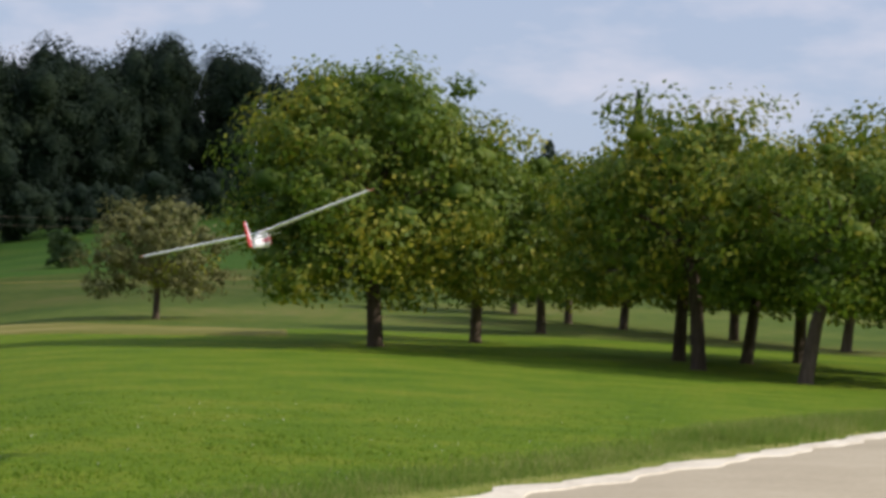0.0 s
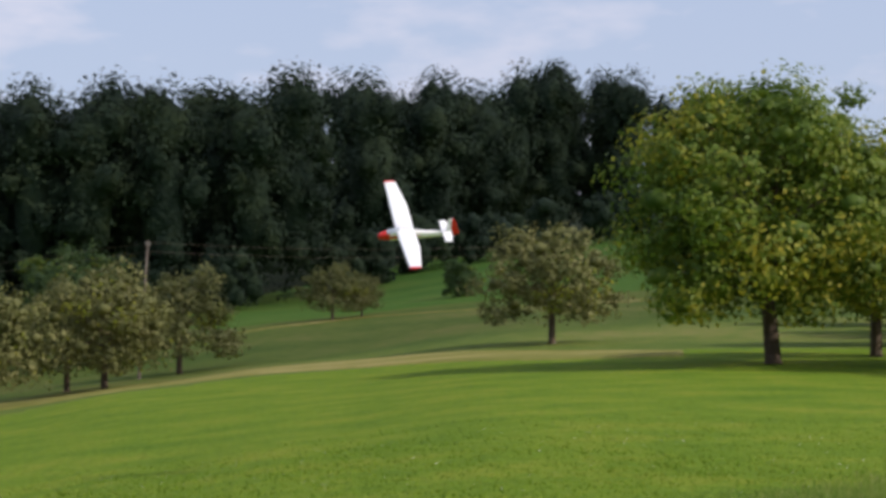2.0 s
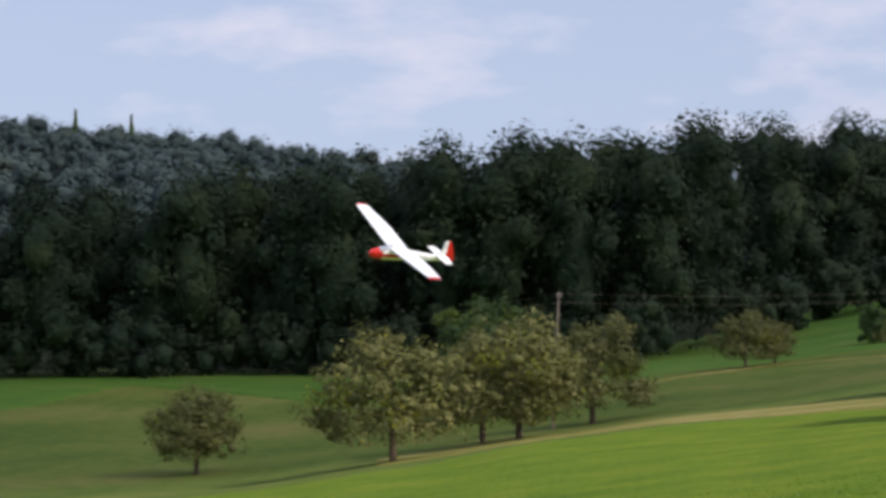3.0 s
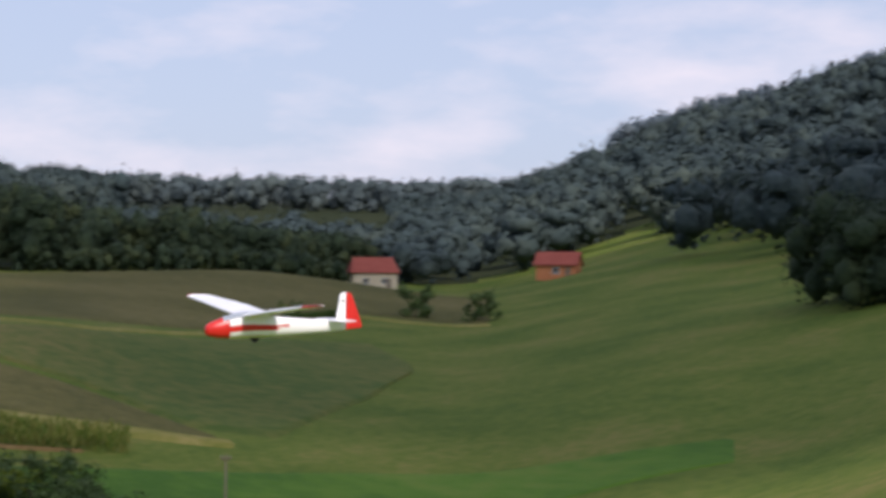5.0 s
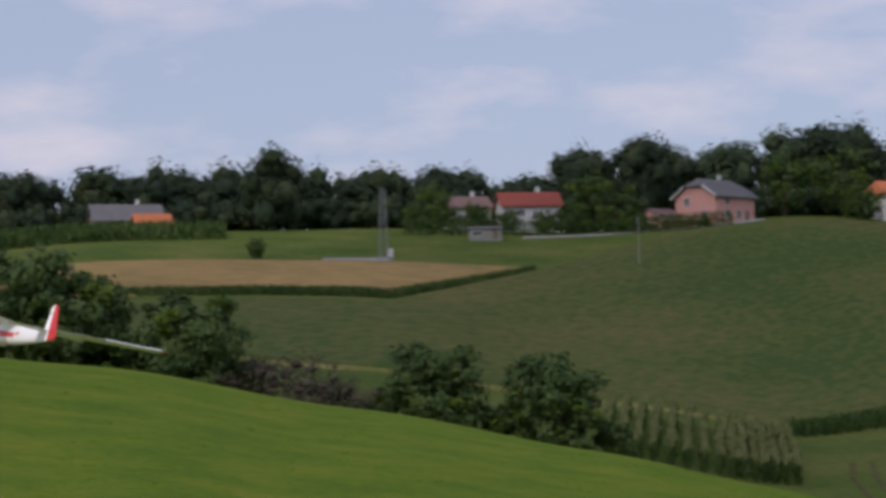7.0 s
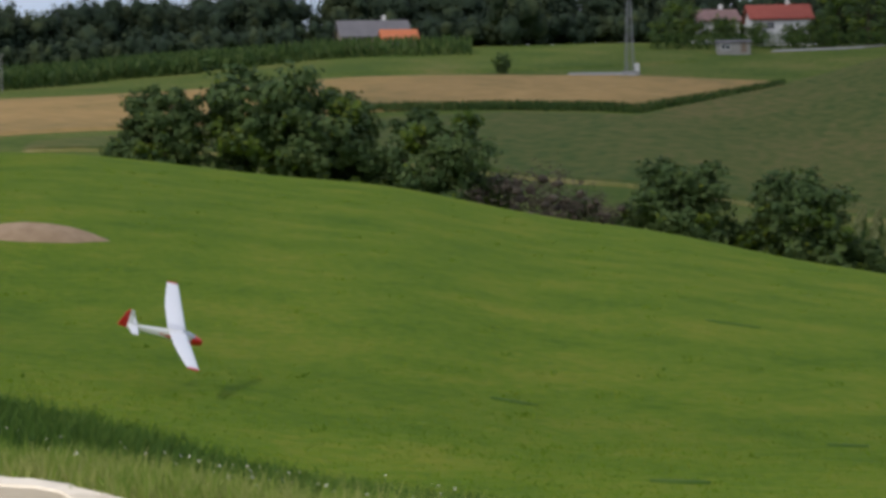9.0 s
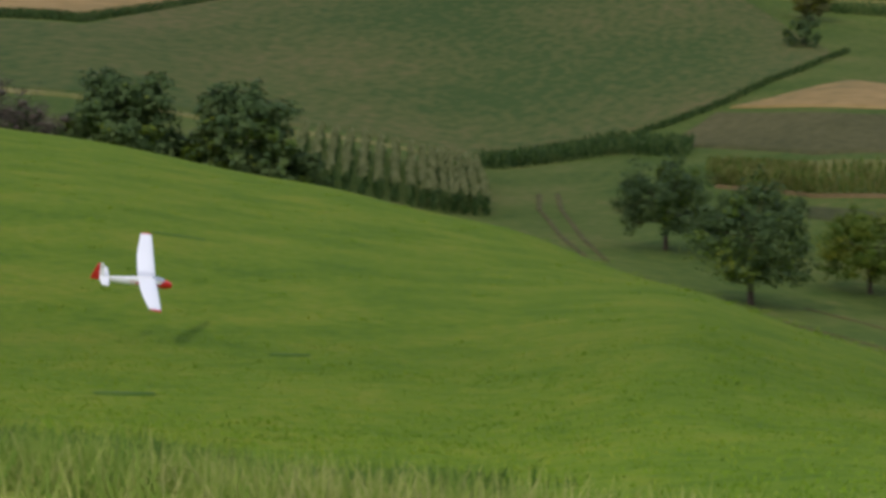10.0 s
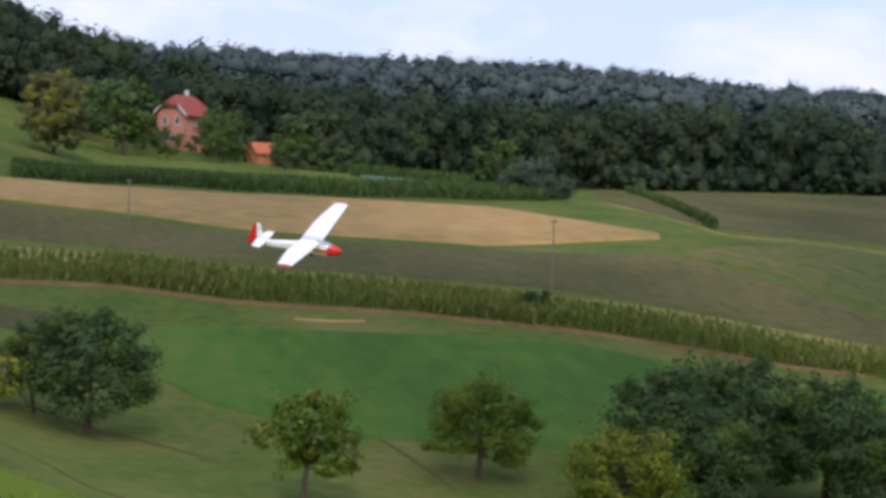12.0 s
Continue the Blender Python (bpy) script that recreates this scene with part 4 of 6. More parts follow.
# ------------------------------------------------------------------ woods
def build_woods():
    spots = belt(1, 5, (300, 293), (332, 325), 7.5, 23.0, 9, 1, 0.05) + belt(5, 9, (293, 285), (325, 317), 7.5, 25.4, 9, 9, 0.0) + belt(8, 15, (288, 215), (320, 250), 7.5, 25.6, 9, 2, 0.0)
    spots += belt(14.5, 28, (203, 201), (232, 230), 6.5, 24.0, 8.5, 3, 0.0) + belt(28, 34, (202, 203), (224, 224), 6.5, 20.3, 8.5, 4, 0.0)
    spots += belt(33.5, 41.4, (203, 206), (224, 224), 6.5, 16.2, 8.5, 5, 0.0) + belt(-16, 1, (290, 300), (310, 320), 9, 13, 10, 6, 0.08)
    spots += belt(7.2, 10.2, (286, 276), (326, 316), 6.5, 25.4, 9, 35, 0.0)
    spots += belt(2, 15, (296, 212), (302, 218), 5, 7, 7, 7, 0.0) + belt(14.5, 41.4, (200, 203), (206, 209), 5, 6, 6.5, 8, 0.0)
    spots += belt(41.2, 47, (206, 222), (224, 240), 7, 12.5, 10, 29, 0.0) + belt(41.2, 47, (203, 219), (209, 225), 5, 5.5, 6.5, 31, 0.0)
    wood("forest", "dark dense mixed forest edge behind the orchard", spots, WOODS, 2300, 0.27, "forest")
    spots = belt(85, 96, (412, 425), (450, 462), 8.5, 20, 10, 11, 0.06) + belt(95, 104, (428, 428), (456, 456), 8.5, 20.5, 12, 12, 0.05) + belt(103.5, 110, (428, 428), (456, 456), 8.5, 19, 12, 36, 0.04) + belt(109.5, 118, (428, 428), (456, 456), 9, 13.5, 12, 37, 0.06)
    spots += belt(117, 136, (432, 432), (460, 460), 9, 15, 12, 13, 0.05) + belt(86, 136, (418, 423), (428, 433), 4.6, 6, 8.5, 18, 0.0)
    spots += belt(106.5, 109.5, (415, 415), (425, 425), 8, 20, 12, 21, 0.0) + belt(116, 119, (408, 408), (418, 418), 8, 17, 11, 22, 0.0)
    spots += belt(86, 136, (427, 432), (433, 438), 6, 5, 9, 28, 0.0) + belt(86.5, 94.5, (400, 402), (414, 416), 7, 12, 9, 32, 0.0)
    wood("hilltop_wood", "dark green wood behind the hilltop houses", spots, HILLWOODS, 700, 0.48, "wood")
    spots = belt(58.5, 63, (455, 455), (490, 490), 8.5, 11, 10, 14, 0.0) + belt(62.5, 67, (448, 446), (482, 480), 9, 14.5, 13, 25, 0.0) + belt(66.5, 79, (443, 440), (476, 470), 9, 18.5, 13, 26, 0.0)
    spots += belt(78, 88.5, (414, 414), (452, 452), 9, 17, 12.5, 33, 0.02) + belt(78.4, 82.0, (378, 378), (404, 404), 8, 12.5, 9, 34, 0.0) + belt(58.5, 84, (440, 436), (446, 442), 6, 5.5, 8, 19, 0.0)
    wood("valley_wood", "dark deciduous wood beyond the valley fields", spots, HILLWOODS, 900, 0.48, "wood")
    spots = belt(65.5, 92, (720, 700), (1150, 1150), 21, 21, 18, 15, 0.10) + belt(57, 66, (500, 500), (760, 760), 20, 11, 17, 39, 0.0) + belt(49.5, 58, (540, 500), (1240, 1240), 23, 16, 20, 40, 0.0)
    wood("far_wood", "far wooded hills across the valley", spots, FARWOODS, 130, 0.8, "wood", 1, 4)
    spots = belt(22, 39.6, (400, 430), (660, 760), 19, 18, 18, 23, 0.0) + belt(22, 51, (640, 760), (1080, 1080), 22, 20, 20, 16, 0.02) + belt(22, 40, (1060, 1060), (1090, 1090), 15, 29, 16, 24, 0.02)
    spots += belt(41, 51, (300, 380), (640, 700), 19, 15, 18, 27, 0.0)
    wood("far_hill_wood", "far wooded hill with haze painted into its leaves", spots, FARWOODS, 130, 0.8, "wood", 1, 4)
    spots = belt(47, 68, (1380, 1380), (1500, 1500), 24, 24, 24, 38, 0.05)
    wood("hazy_wood", "wooded rise beyond the valley, paled and blued for haze", spots, MISTWOODS, 60, 1.3, "wood", 1, 4)
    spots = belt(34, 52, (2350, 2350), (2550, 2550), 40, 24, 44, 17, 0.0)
    wood("ridge_wood", "wooded ridge on the horizon, tinted blue for haze", spots, HAZEWOODS, 30, 2.6, "wood", 1, 3)

build_woods()

# ------------------------------------------------------------------ trees and bushes
SLIM = tree_data("slim_fruit_tree", 28, 5.3, 4.4, 1.2, LEAF, YLEAF, 0.35, 0.2, 4200, 0.12, 0.12, 20)
VALLEYTREE = [tree_data("valley_fruit_tree", 25 + k, 7.0, 8.2, 1.3, LEAF, YLEAF, s, ln_, 12000, 0.115, 0.19, 34) for k, (s, ln_) in enumerate([(0.12, 0.1), (0.35, -0.2), (0.6, 0.4), (0.2, 0.3)])]
APPLE = [tree_data("fruit_tree", 21 + k, 7.0, 8.2, 2.15, LEAF, YLEAF, s, ln_, 13500, 0.10, 0.19, 34) for k, (s, ln_) in enumerate([(0.3, 0.1), (0.45, -0.2), (0.7, 0.4), (0.2, 0.95)])]
BIGTREE = tree_data("large_fruit_tree", 31, 7.9, 8.7, 1.4, LEAF, YLEAF, 0.4, 0.35, 34000, 0.090, 0.21, 54, 0.3, shoots=0)
PALE = [tree_data("old_fruit_tree", 41 + k, 5.5, 6.9, 1.1, GLEAF, YLEAF, 0.10, 0.1, 9500, 0.098, 0.15, 34, 0.3, 0.1) for k in range(3)]
DARK = [tree_data("walnut_tree", 51 + k, 6.5, 6.8, 1.3, DLEAF, LEAF, 0.3, 0.1, 13500, 0.105, 0.17, 36) for k in range(3)]
BUSH = [tree_data("bush", 61 + k, 4.1, 4.0, 0.02, DLEAF, LEAF, 0.10, 0.0, 9500, 0.11, 0.05, 34, 0.0, shoots=5) for k in range(3)]
FARTREE = [tree_data("garden_tree", 81 + k, 6.5, 6.8, 0.9, DLEAF, LEAF, 0.4, 0.1, 1700, 0.21, 0.17, 16) for k in range(3)]
FARBUSH = [tree_data("field_bush", 91 + k, 3.4, 4.4, 0.02, DLEAF, LEAF, 0.12, 0.0, 1300, 0.17, 0.05, 12, 0.1) for k in range(3)]
BROWNBUSH = tree_data("bare_bush", 71, 2.6, 6.5, 0.02, BLEAF, None, 0, 0.0, 4500, 0.07, 0.05, 24, 0.1, 0.15)
AUTUMN = tree_data("yellow_tree", 72, 13.5, 10.5, 0.6, GLEAF, YLEAF, 0.35, 0.0, 11000, 0.24, 0.3, 44, 0.1, shoots=0)
DYING = tree_data("dying_tree", 73, 4.6, 3.2, 1.3, YLEAF, BLEAF, 0.4, -0.3, 1500, 0.09, 0.16, 14, 0.1, 0.25)
WILLOW = tree_data("willow", 74, 5.6, 7.6, 0.1, WLEAF, DLEAF, 0.2, 0.0, 6500, 0.18, 0.2, 34, 0.0, shoots=4)


def conifer_data(seed, h, w, leaf=DLEAF):
    rng = np.random.default_rng(seed)
    v, f = [], []
    tube(v, f, [(0, 0, -0.2), (0, 0, h * 0.5), (0, 0, h)], [w * 0.05, w * 0.035, 0.02])
    n = 5200
    t = rng.random(n) ** 1.3
    a = rng.random(n) * 2 * math.pi
    tier = 0.62 + 0.38 * np.abs(np.sin(t * 24 + a * 0.5))
    rad = w / 2 * (1 - t) * tier * rng.uniform(0.4, 1.0, n) + 0.08
    pts = np.stack([np.cos(a) * rad, np.sin(a) * rad, h * (0.06 + 0.94 * t) - rad * 0.35], 1)
    return mesh_of("conifer_trunk", v, f, [BARK], smooth=True), cards("conifer_crown", pts, 0.16, [leaf], np.stack([np.cos(a), np.sin(a), np.full(n, 0.5)], 1), 0.6)


def build_orchard():
    g = "orchard trees"
    plant("fruit_tree", BIGTREE, 1.75, 61, 200, 1.02, "large broad fruit tree with dense green and yellowish leaves", group=g)
    rows = [(-0.95, 68, 0, 0.95), (-2.75, 80, 1, 0.9), (-3.5, 95, 0, 0.9), (-7.1, 56, 2, 0.98), (-6.55, 62, 1, 0.95), (-8.35, 63, 3, 0.9), (-9.75, 66, 0, 0.95),
            (-9.95, 51.5, 3, 0.88), (-12.5, 60, 2, 1.0), (-14.5, 55, 1, 1.0), (-5.0, 90, 3, 0.95), (-8.0, 85, 0, 1.0), (-11.0, 80, 2, 1.0), (-2.0, 105, 1, 0.9)]
    for k, (b, r, v, s) in enumerate(rows):
        plant("fruit_tree", APPLE[v] if r < 75 else VALLEYTREE[v], b, r, 57 * k if v < 3 else 20 * (k % 3), s, "old fruit tree with green leaves turning yellow in a meadow orchard", group=g)
    plant("fruit_tree", PALE[0], 7.75, 90, 30, 0.94, "rounded grey-green fruit tree standing alone in the meadow", group=g)
    plant("fruit_tree", PALE[1], 13.75, 152, 60, 0.72, "small dull fruit tree near the forest edge", group=g)
    plant("fruit_tree", PALE[2], 12.95, 155, 10, 0.55, "small yellowish fruit tree near the forest edge", group=g)
    plant("fruit_tree", PALE[1], 17.9, 108, 100, 0.95, "thin brownish fruit tree beside a pole", group=g)
    plant("fruit_tree", PALE[2], 19.9, 95, 140, 1.0, "pale grey-green fruit tree with a forked trunk", group=g)
    plant("fruit_tree", PALE[0], 20.9, 100, 220, 0.9, "pale grey-green fruit tree on the slope", group=g)
    plant("fruit_tree", PALE[1], 23.35, 88, 250, 0.98, "pale silvery fruit tree on the edge of the meadow", group=g)
    plant("walnut_tree", DARK[0], 20.9, 128, 0, 1.1, "darker green tree behind the pale fruit trees", group=g)
    plant("fruit_tree", PALE[2], 28.7, 109, 20, 0.80, "slim grey-green fruit tree in the lower field", group=g)
    plant("fruit_tree", APPLE[2], 39.7, 66, 20, 0.80, "bushy yellow-green fruit tree on the slope", group=g)
    plant("bush", BUSH[0], 10.3, 170, 20, 0.75, "small dark bush on the meadow", "bush")
    spruce = conifer_data(5, 17.5, 6.0)
    plant("spruce", spruce, -5.2, 190, 0, 1.0, "tall dark spruce rising behind the orchard")
    plant("spruce", spruce, -6.0, 205, 90, 0.8, "dark spruce behind the orchard")
    cyp = conifer_data(6, 12.0, 3.4)
    for b in (30.4, 31.9):
        plant("cypress", cyp, b, 1050, 0, 2.6, "slender dark cypress on the far hill")


def build_valley_trees():
    g = "valley trees"
    plant("walnut_tree", DARK[0], 98.2, 130, 0, 0.85, "small dark round-crowned tree in the valley meadow", group=g)
    plant("walnut_tree", DARK[1], 95.9, 107, 60, 0.96, "dark spreading fruit tree on the slope", group=g)
    plant("fruit_tree", VALLEYTREE[1], 92.7, 123, 120, 0.70, "fruit tree with a yellowing side in the valley", group=g)
    plant("fruit_tree", VALLEYTREE[2], 91.2, 117, 200, 0.50, "low yellow and reddish fruit tree in the valley", group=g)
    plant("dying_tree", DYING, 90.1, 82, 0, 1.0, "half-dead fruit tree with few yellow leaves and pale trunk", group=g)
    plant("walnut_tree", DARK[2], 87.3, 112, 30, 1.02, "tall dark green tree in the valley meadow", group=g)
    plant("fruit_tree", DARK[0], 88.8, 115, 130, 0.72, "grey-green fruit tree beside a taller tree", group=g)
    plant("fruit_tree", SLIM, 81.4, 97, 90, 1.0, "slender fruit tree with yellowish leaves", group=g)
    plant("fruit_tree", VALLEYTREE[0], 76.6, 108, 90, 0.74, "dense green tree in the valley bottom", group=g)
    for k, (b, r, s, d) in enumerate(((71.5, 112, 1.0, DARK[1]), (69.5, 114, 1.12, DARK[2]), (67.2, 112, 1.08, DARK[0]), (72.6, 100, 0.72, VALLEYTREE[2]), (65.6, 110, 0.85, DARK[0]), (70.2, 106, 0.9, DARK[0]))):
        plant("walnut_tree", d, b, r, 40 * k, s, "dark leafy tree in a clump at the valley bottom", group=g)
    plant("fruit_tree", VALLEYTREE[1], 58.6, 104, 40, 0.8, "small tree in the valley bottom", group=g)


def build_hedge():
    g = "hedge bushes"
    rows = [(126.9, 97, 1, 0, BUSH[1], 1.10), (124.2, 97, 1, 0, BUSH[2], 1.52), (122.8, 98, 1, 90, BUSH[0], 1.40), (119.5, 97, 1, 0, BUSH[0], 1.22), (112.7, 97, 1, 50, BUSH[1], 1.08), (109.6, 97, 1, 100, BUSH[2], 1.2),
            (121.2, 99, 1, 0, BUSH[1], 0.6), (118.1, 98, 1, 30, BUSH[2], 0.55), (114.2, 98, 1, 0, BUSH[0], 0.42), (111.2, 98, 1, 60, BUSH[2], 0.45), (108.0, 98, 1, 0, BUSH[1], 0.5), (115.5, 98, 1, 80, BUSH[1], 0.42), (127.9, 99, 1, 0, BUSH[0], 0.5), (113.4, 99, 1, 0, BUSH[2], 0.4)]
    for b, r, _, turn, data, s in rows:
        plant("hedge_bush", data, b, r, turn, s, "dark green bushy shrub along the edge of the meadow", "bush", g, -0.55 * s)
    plant("bare_bush", BROWNBUSH, 117.0, 97, 0, 0.95, "half-bare brown brushwood in the hedge", "bush", g, -0.2)
    plant("bare_bush", BROWNBUSH, 115.4, 98, 70, 0.7, "half-bare brown brushwood in the hedge", "bush", g, -0.2)
    plant("fruit_tree", DARK[1], 134.4, 78, 20, 0.85, "dark fruit tree with low hanging branches")
    for b, r, s, d, lab in ((94.5, 306, 1.25, FARBUSH[0], "round dark bush on the field bank"), (91.8, 312, 0.75, FARBUSH[1], "small dark bush in the pasture"), (95.3, 388, 2.5, FARBUSH[2], "large round dark bush at the top of the hill"),
                            (117.65, 318, 0.9, FARBUSH[1], "small dark bush on the field edge"), (75.2, 156, 0.55, BUSH[0], "small dark bush at the end of the maize"),
                            (98.3, 388, 1.0, FARBUSH[0], "dark bush in front of the orange house"), (101.1, 392, 1.6, FARBUSH[1], "dark bush beside the white house"), (107.2, 385, 1.0, FARBUSH[2], "garden bush below the pink house"),
                            (105.4, 384, 0.6, FARBUSH[0], "garden bush below the pink house"), (110.9, 391, 1.0, FARBUSH[0], "garden shrub in front of the white house"), (109.8, 390, 1.15, FARBUSH[1], "garden shrub in front of the white house"), (111.6, 394, 1.2, FARBUSH[2], "garden shrub in front of the small house"), (112.5, 396, 1.3, FARBUSH[0], "garden shrub in front of the small house"), (109.1, 388, 1.2, FARBUSH[2], "garden shrub beside the white house"), (85.7, 394, 1.3, FARBUSH[1], "dark garden shrub below the tall house"), (84.5, 393, 1.25, FARBUSH[2], "dark garden shrub below the tall house"), (83.5, 386, 1.5, FARBUSH[0], "dark garden shrub beside the small house"), (82.3, 377, 1.2, FARBUSH[1], "dark garden shrub beside the small house"), (81.5, 372, 1.5, FARBUSH[2], "dark garden shrub above the maize"), (80.6, 368, 1.4, FARBUSH[0], "dark garden shrub above the maize"), (86.3, 388, 1.2, FARBUSH[0], "dark garden shrub below the tall house"), (60.6, 300, 0.8, FARBUSH[1], "dark bush on the rounded hill"), (57.2, 320, 1.5, FARBUSH[2], "dark bush on the rounded hill"), (55.4, 310, 1.3, FARBUSH[0], "dark bush on the rounded hill")):
        plant("bush", d, b, r, 31 * b, s, lab, "bush")
    plant("yellow_tree", AUTUMN, 88.45, 330, 0, 1.0, "tall rounded tree with yellowing leaves")
    plant("yellow_tree", AUTUMN, 94.3, 345, 90, 0.62, "small yellowish tree on the pasture")
    plant("walnut_tree", FARTREE[0], 91.3, 350, 0, 1.25, "brownish narrow tree on the pasture")
    for b, r, s in ((86.6, 368, 2.1), (87.6, 385, 1.6), (83.9, 372, 1.3), (84.0, 388, 1.5), (81.8, 378, 1.6), (80.6, 392, 1.5), (82.2, 360, 0.9), (85.4, 366, 0.8), (79.2, 410, 1.7), (103.2, 405, 1.9), (110.7, 388, 0.72), (109.7, 387, 0.68), (111.7, 392, 0.78), (112.4, 394, 0.8), (101.25, 395, 1.05), (101.6, 408, 2.1), (107.8, 392, 1.5), (108.6, 400, 1.7), (112.8, 395, 1.4), (109.0, 380, 0.9), (111.6, 385, 0.9), (113.4, 385, 0.8), (97.2, 405, 1.4)):
        plant("garden_tree", FARTREE[int(b * 10) % 3], b, r, 77 * b, s, "dark green garden tree near the houses", "tree", "garden trees")
    plant("willow", WILLOW, 75.5, 298, 0, 1.0, "grey-green rounded willow bush at the end of the maize")
    plant("willow", WILLOW, 74.7, 297, 60, 0.62, "small grey-green willow bush at the end of the maize")
    plant("garden_tree", FARTREE[1], 76.4, 318, 60, 1.25, "rounded green tree behind the willow bush", "tree", "garden trees")


build_orchard()
build_valley_trees()
build_hedge()


# ------------------------------------------------------------------ maize, tracks and bare ground
crop("maize_rows", [(108.3, 147), (105.0, 148), (102.9, 150)], [(108.0, 196), (105.0, 194), (103.2, 190)],
     "tall maize field with straight rows and pale tassels", [CORN], 1.8, 0.95, 0.20, 0.34, TASSEL, 4)
drape("cart_track", [(99.6, 118), (100.3, 135), (100.9, 158), (101.0, 172)], [(99.9, 118), (100.6, 135), (101.2, 158), (101.3, 172)], BROWNCROP, "worn earth wheel track through the valley grass", 0.10, 40, 4, "track")
drape("cart_track", [(100.2, 120), (100.9, 136), (101.5, 158), (101.5, 172)], [(100.5, 120), (101.2, 136), (101.8, 158), (101.8, 172)], BROWNCROP, "worn earth wheel track through the valley grass", 0.10, 40, 4, "track")
drape("sandy_patch", [(81.9, 148.4), (80.8, 148), (79.8, 149)], [(81.9, 149.0), (80.8, 149), (79.8, 149.5)], STUBBLE, "small pale sandy patch in the meadow", 0.08, 24, 6, "bare patch")
drape("mast_yard", [(115.9, 317.8), (115.0, 318.5), (114.0, 319)], [(115.9, 318.8), (115.0, 321), (114.0, 323)], CONCRETE, "pale gravel yard round the mast", 0.35, 40, 8, "gravel yard")
drape("house_lane", [(110.5, 371), (107.0, 382), (104.5, 384), (103.9, 386)], [(110.5, 373), (107.0, 384.5), (104.5, 387), (103.7, 390)], CONCRETE, "pale lane leading up to the pink house", 0.3, 50, 5, "lane")
crop("bank_hedge", [(99.0, 226), (96.6, 247), (94.6, 274), (93.4, 300)], [(98.8, 229), (96.5, 251), (94.5, 278), (93.3, 304)], "dark green bank hedge along the hillside field", [CORN], 0.55, 0.3, 0.4, 0.30, None, 8, "hedge")
crop("valley_reeds", [(103.4, 198), (101.5, 203), (99.5, 208), (97.6, 200)], [(103.2, 206), (101.5, 213), (99.5, 222), (97.4, 212)], "dark green reeds along the ditch", [CORN], 1.15, 0.45, 0.6, 0.4, None, 9, "reeds")
crop("garden_hedge", [(113.6, 377), (110.0, 377), (107.0, 380), (104.6, 381)], [(113.6, 380), (110.0, 380), (107.0, 383), (104.6, 383)], "clipped dark hedge below the village gardens", [CORN], 2.6, 0.5, 0.6, 0.5, None, 10, "hedge")


def build_mound():
    x0, y0 = at(130.4, 45)
    rng = np.random.default_rng(4)
    verts, faces = [], []
    n, m = 28, 9
    for i in range(m):
        f = i / (m - 1)
        for k in range(n):
            a = 2 * math.pi * k / n
            rr = (1 - f) * (1 + 0.14 * math.sin(3 * a + 1) + 0.08 * math.sin(5 * a)) + 0.02
            dx, dy = rr * 1.5 * math.cos(a), rr * 0.9 * math.sin(a)
            c, s = math.cos(radians(130.4)), math.sin(radians(130.4))
            x, y = x0 + dx * c - dy * s, y0 + dx * s + dy * c
            verts.append((x, y, float(land(x, y)) - 0.12 + 0.42 * math.sin(f * math.pi / 2) ** 0.8 + rng.uniform(-0.015, 0.015)))
    for i in range(m - 1):
        faces += [(i * n + k, i * n + (k + 1) % n, (i + 1) * n + (k + 1) % n, (i + 1) * n + k) for k in range(n)]
    faces.append(tuple((m - 1) * n + k for k in range(n)))
    tagged(new("earth_mound", mesh_of("earth_mound", verts, faces, [EARTH], smooth=True)), "low heap of pale bare earth in the meadow", "earth mound")


build_mound()

# worn lines and darker strips in the meadows
LINES = (([(94.5, 109.0), (93.8, 107.0), (91.6, 100.4), (88.4, 91.4), (85.5, 76.0)], [(94.5, 110.0), (93.8, 108.2), (91.6, 101.6), (88.4, 92.6), (85.5, 77.2)]),
         ([(86.5, 136.5), (84.9, 132.8), (82.3, 126.3), (80.0, 117.7), (77.0, 103.0)], [(86.5, 137.5), (84.9, 133.8), (82.3, 127.4), (80.0, 118.9), (77.0, 104.2)]),
         ([(89.6, 126.6), (88.5, 116.2), (86.1, 111.2), (83.0, 103.0)], [(89.9, 127.0), (88.8, 117.0), (86.3, 112.2), (83.0, 104.0)]),
         ([(99.0, 113.0), (97.0, 104.0), (93.0, 92.0), (89.0, 80.0)], [(99.0, 114.0), (97.0, 105.0), (93.0, 93.2), (89.0, 81.2)]))
for near, far in LINES:
    drape("worn_line", near, far, BROWNCROP, "faint worn line through the valley grass", 0.07, 50, 4, "track")
drape("dark_strip", [(94.5, 150.0), (91.6, 144.0), (88.8, 138.0), (86.0, 136.0)], [(94.5, 157.0), (91.6, 151.5), (88.8, 148.0), (86.0, 140.0)], TURNED, "dark strip of freshly turned ground", 0.09, 60, 10)
drape("meadow_lane", [(24.0, 146.0), (16.5, 143.0), (13.0, 151.0), (9.8, 147.0), (4.0, 150.0)], [(24.0, 148.0), (16.5, 145.5), (13.0, 153.0), (9.8, 150.0), (4.0, 153.0)], STRAW, "pale grassy lane along the meadow", 0.10, 70, 4, "track")
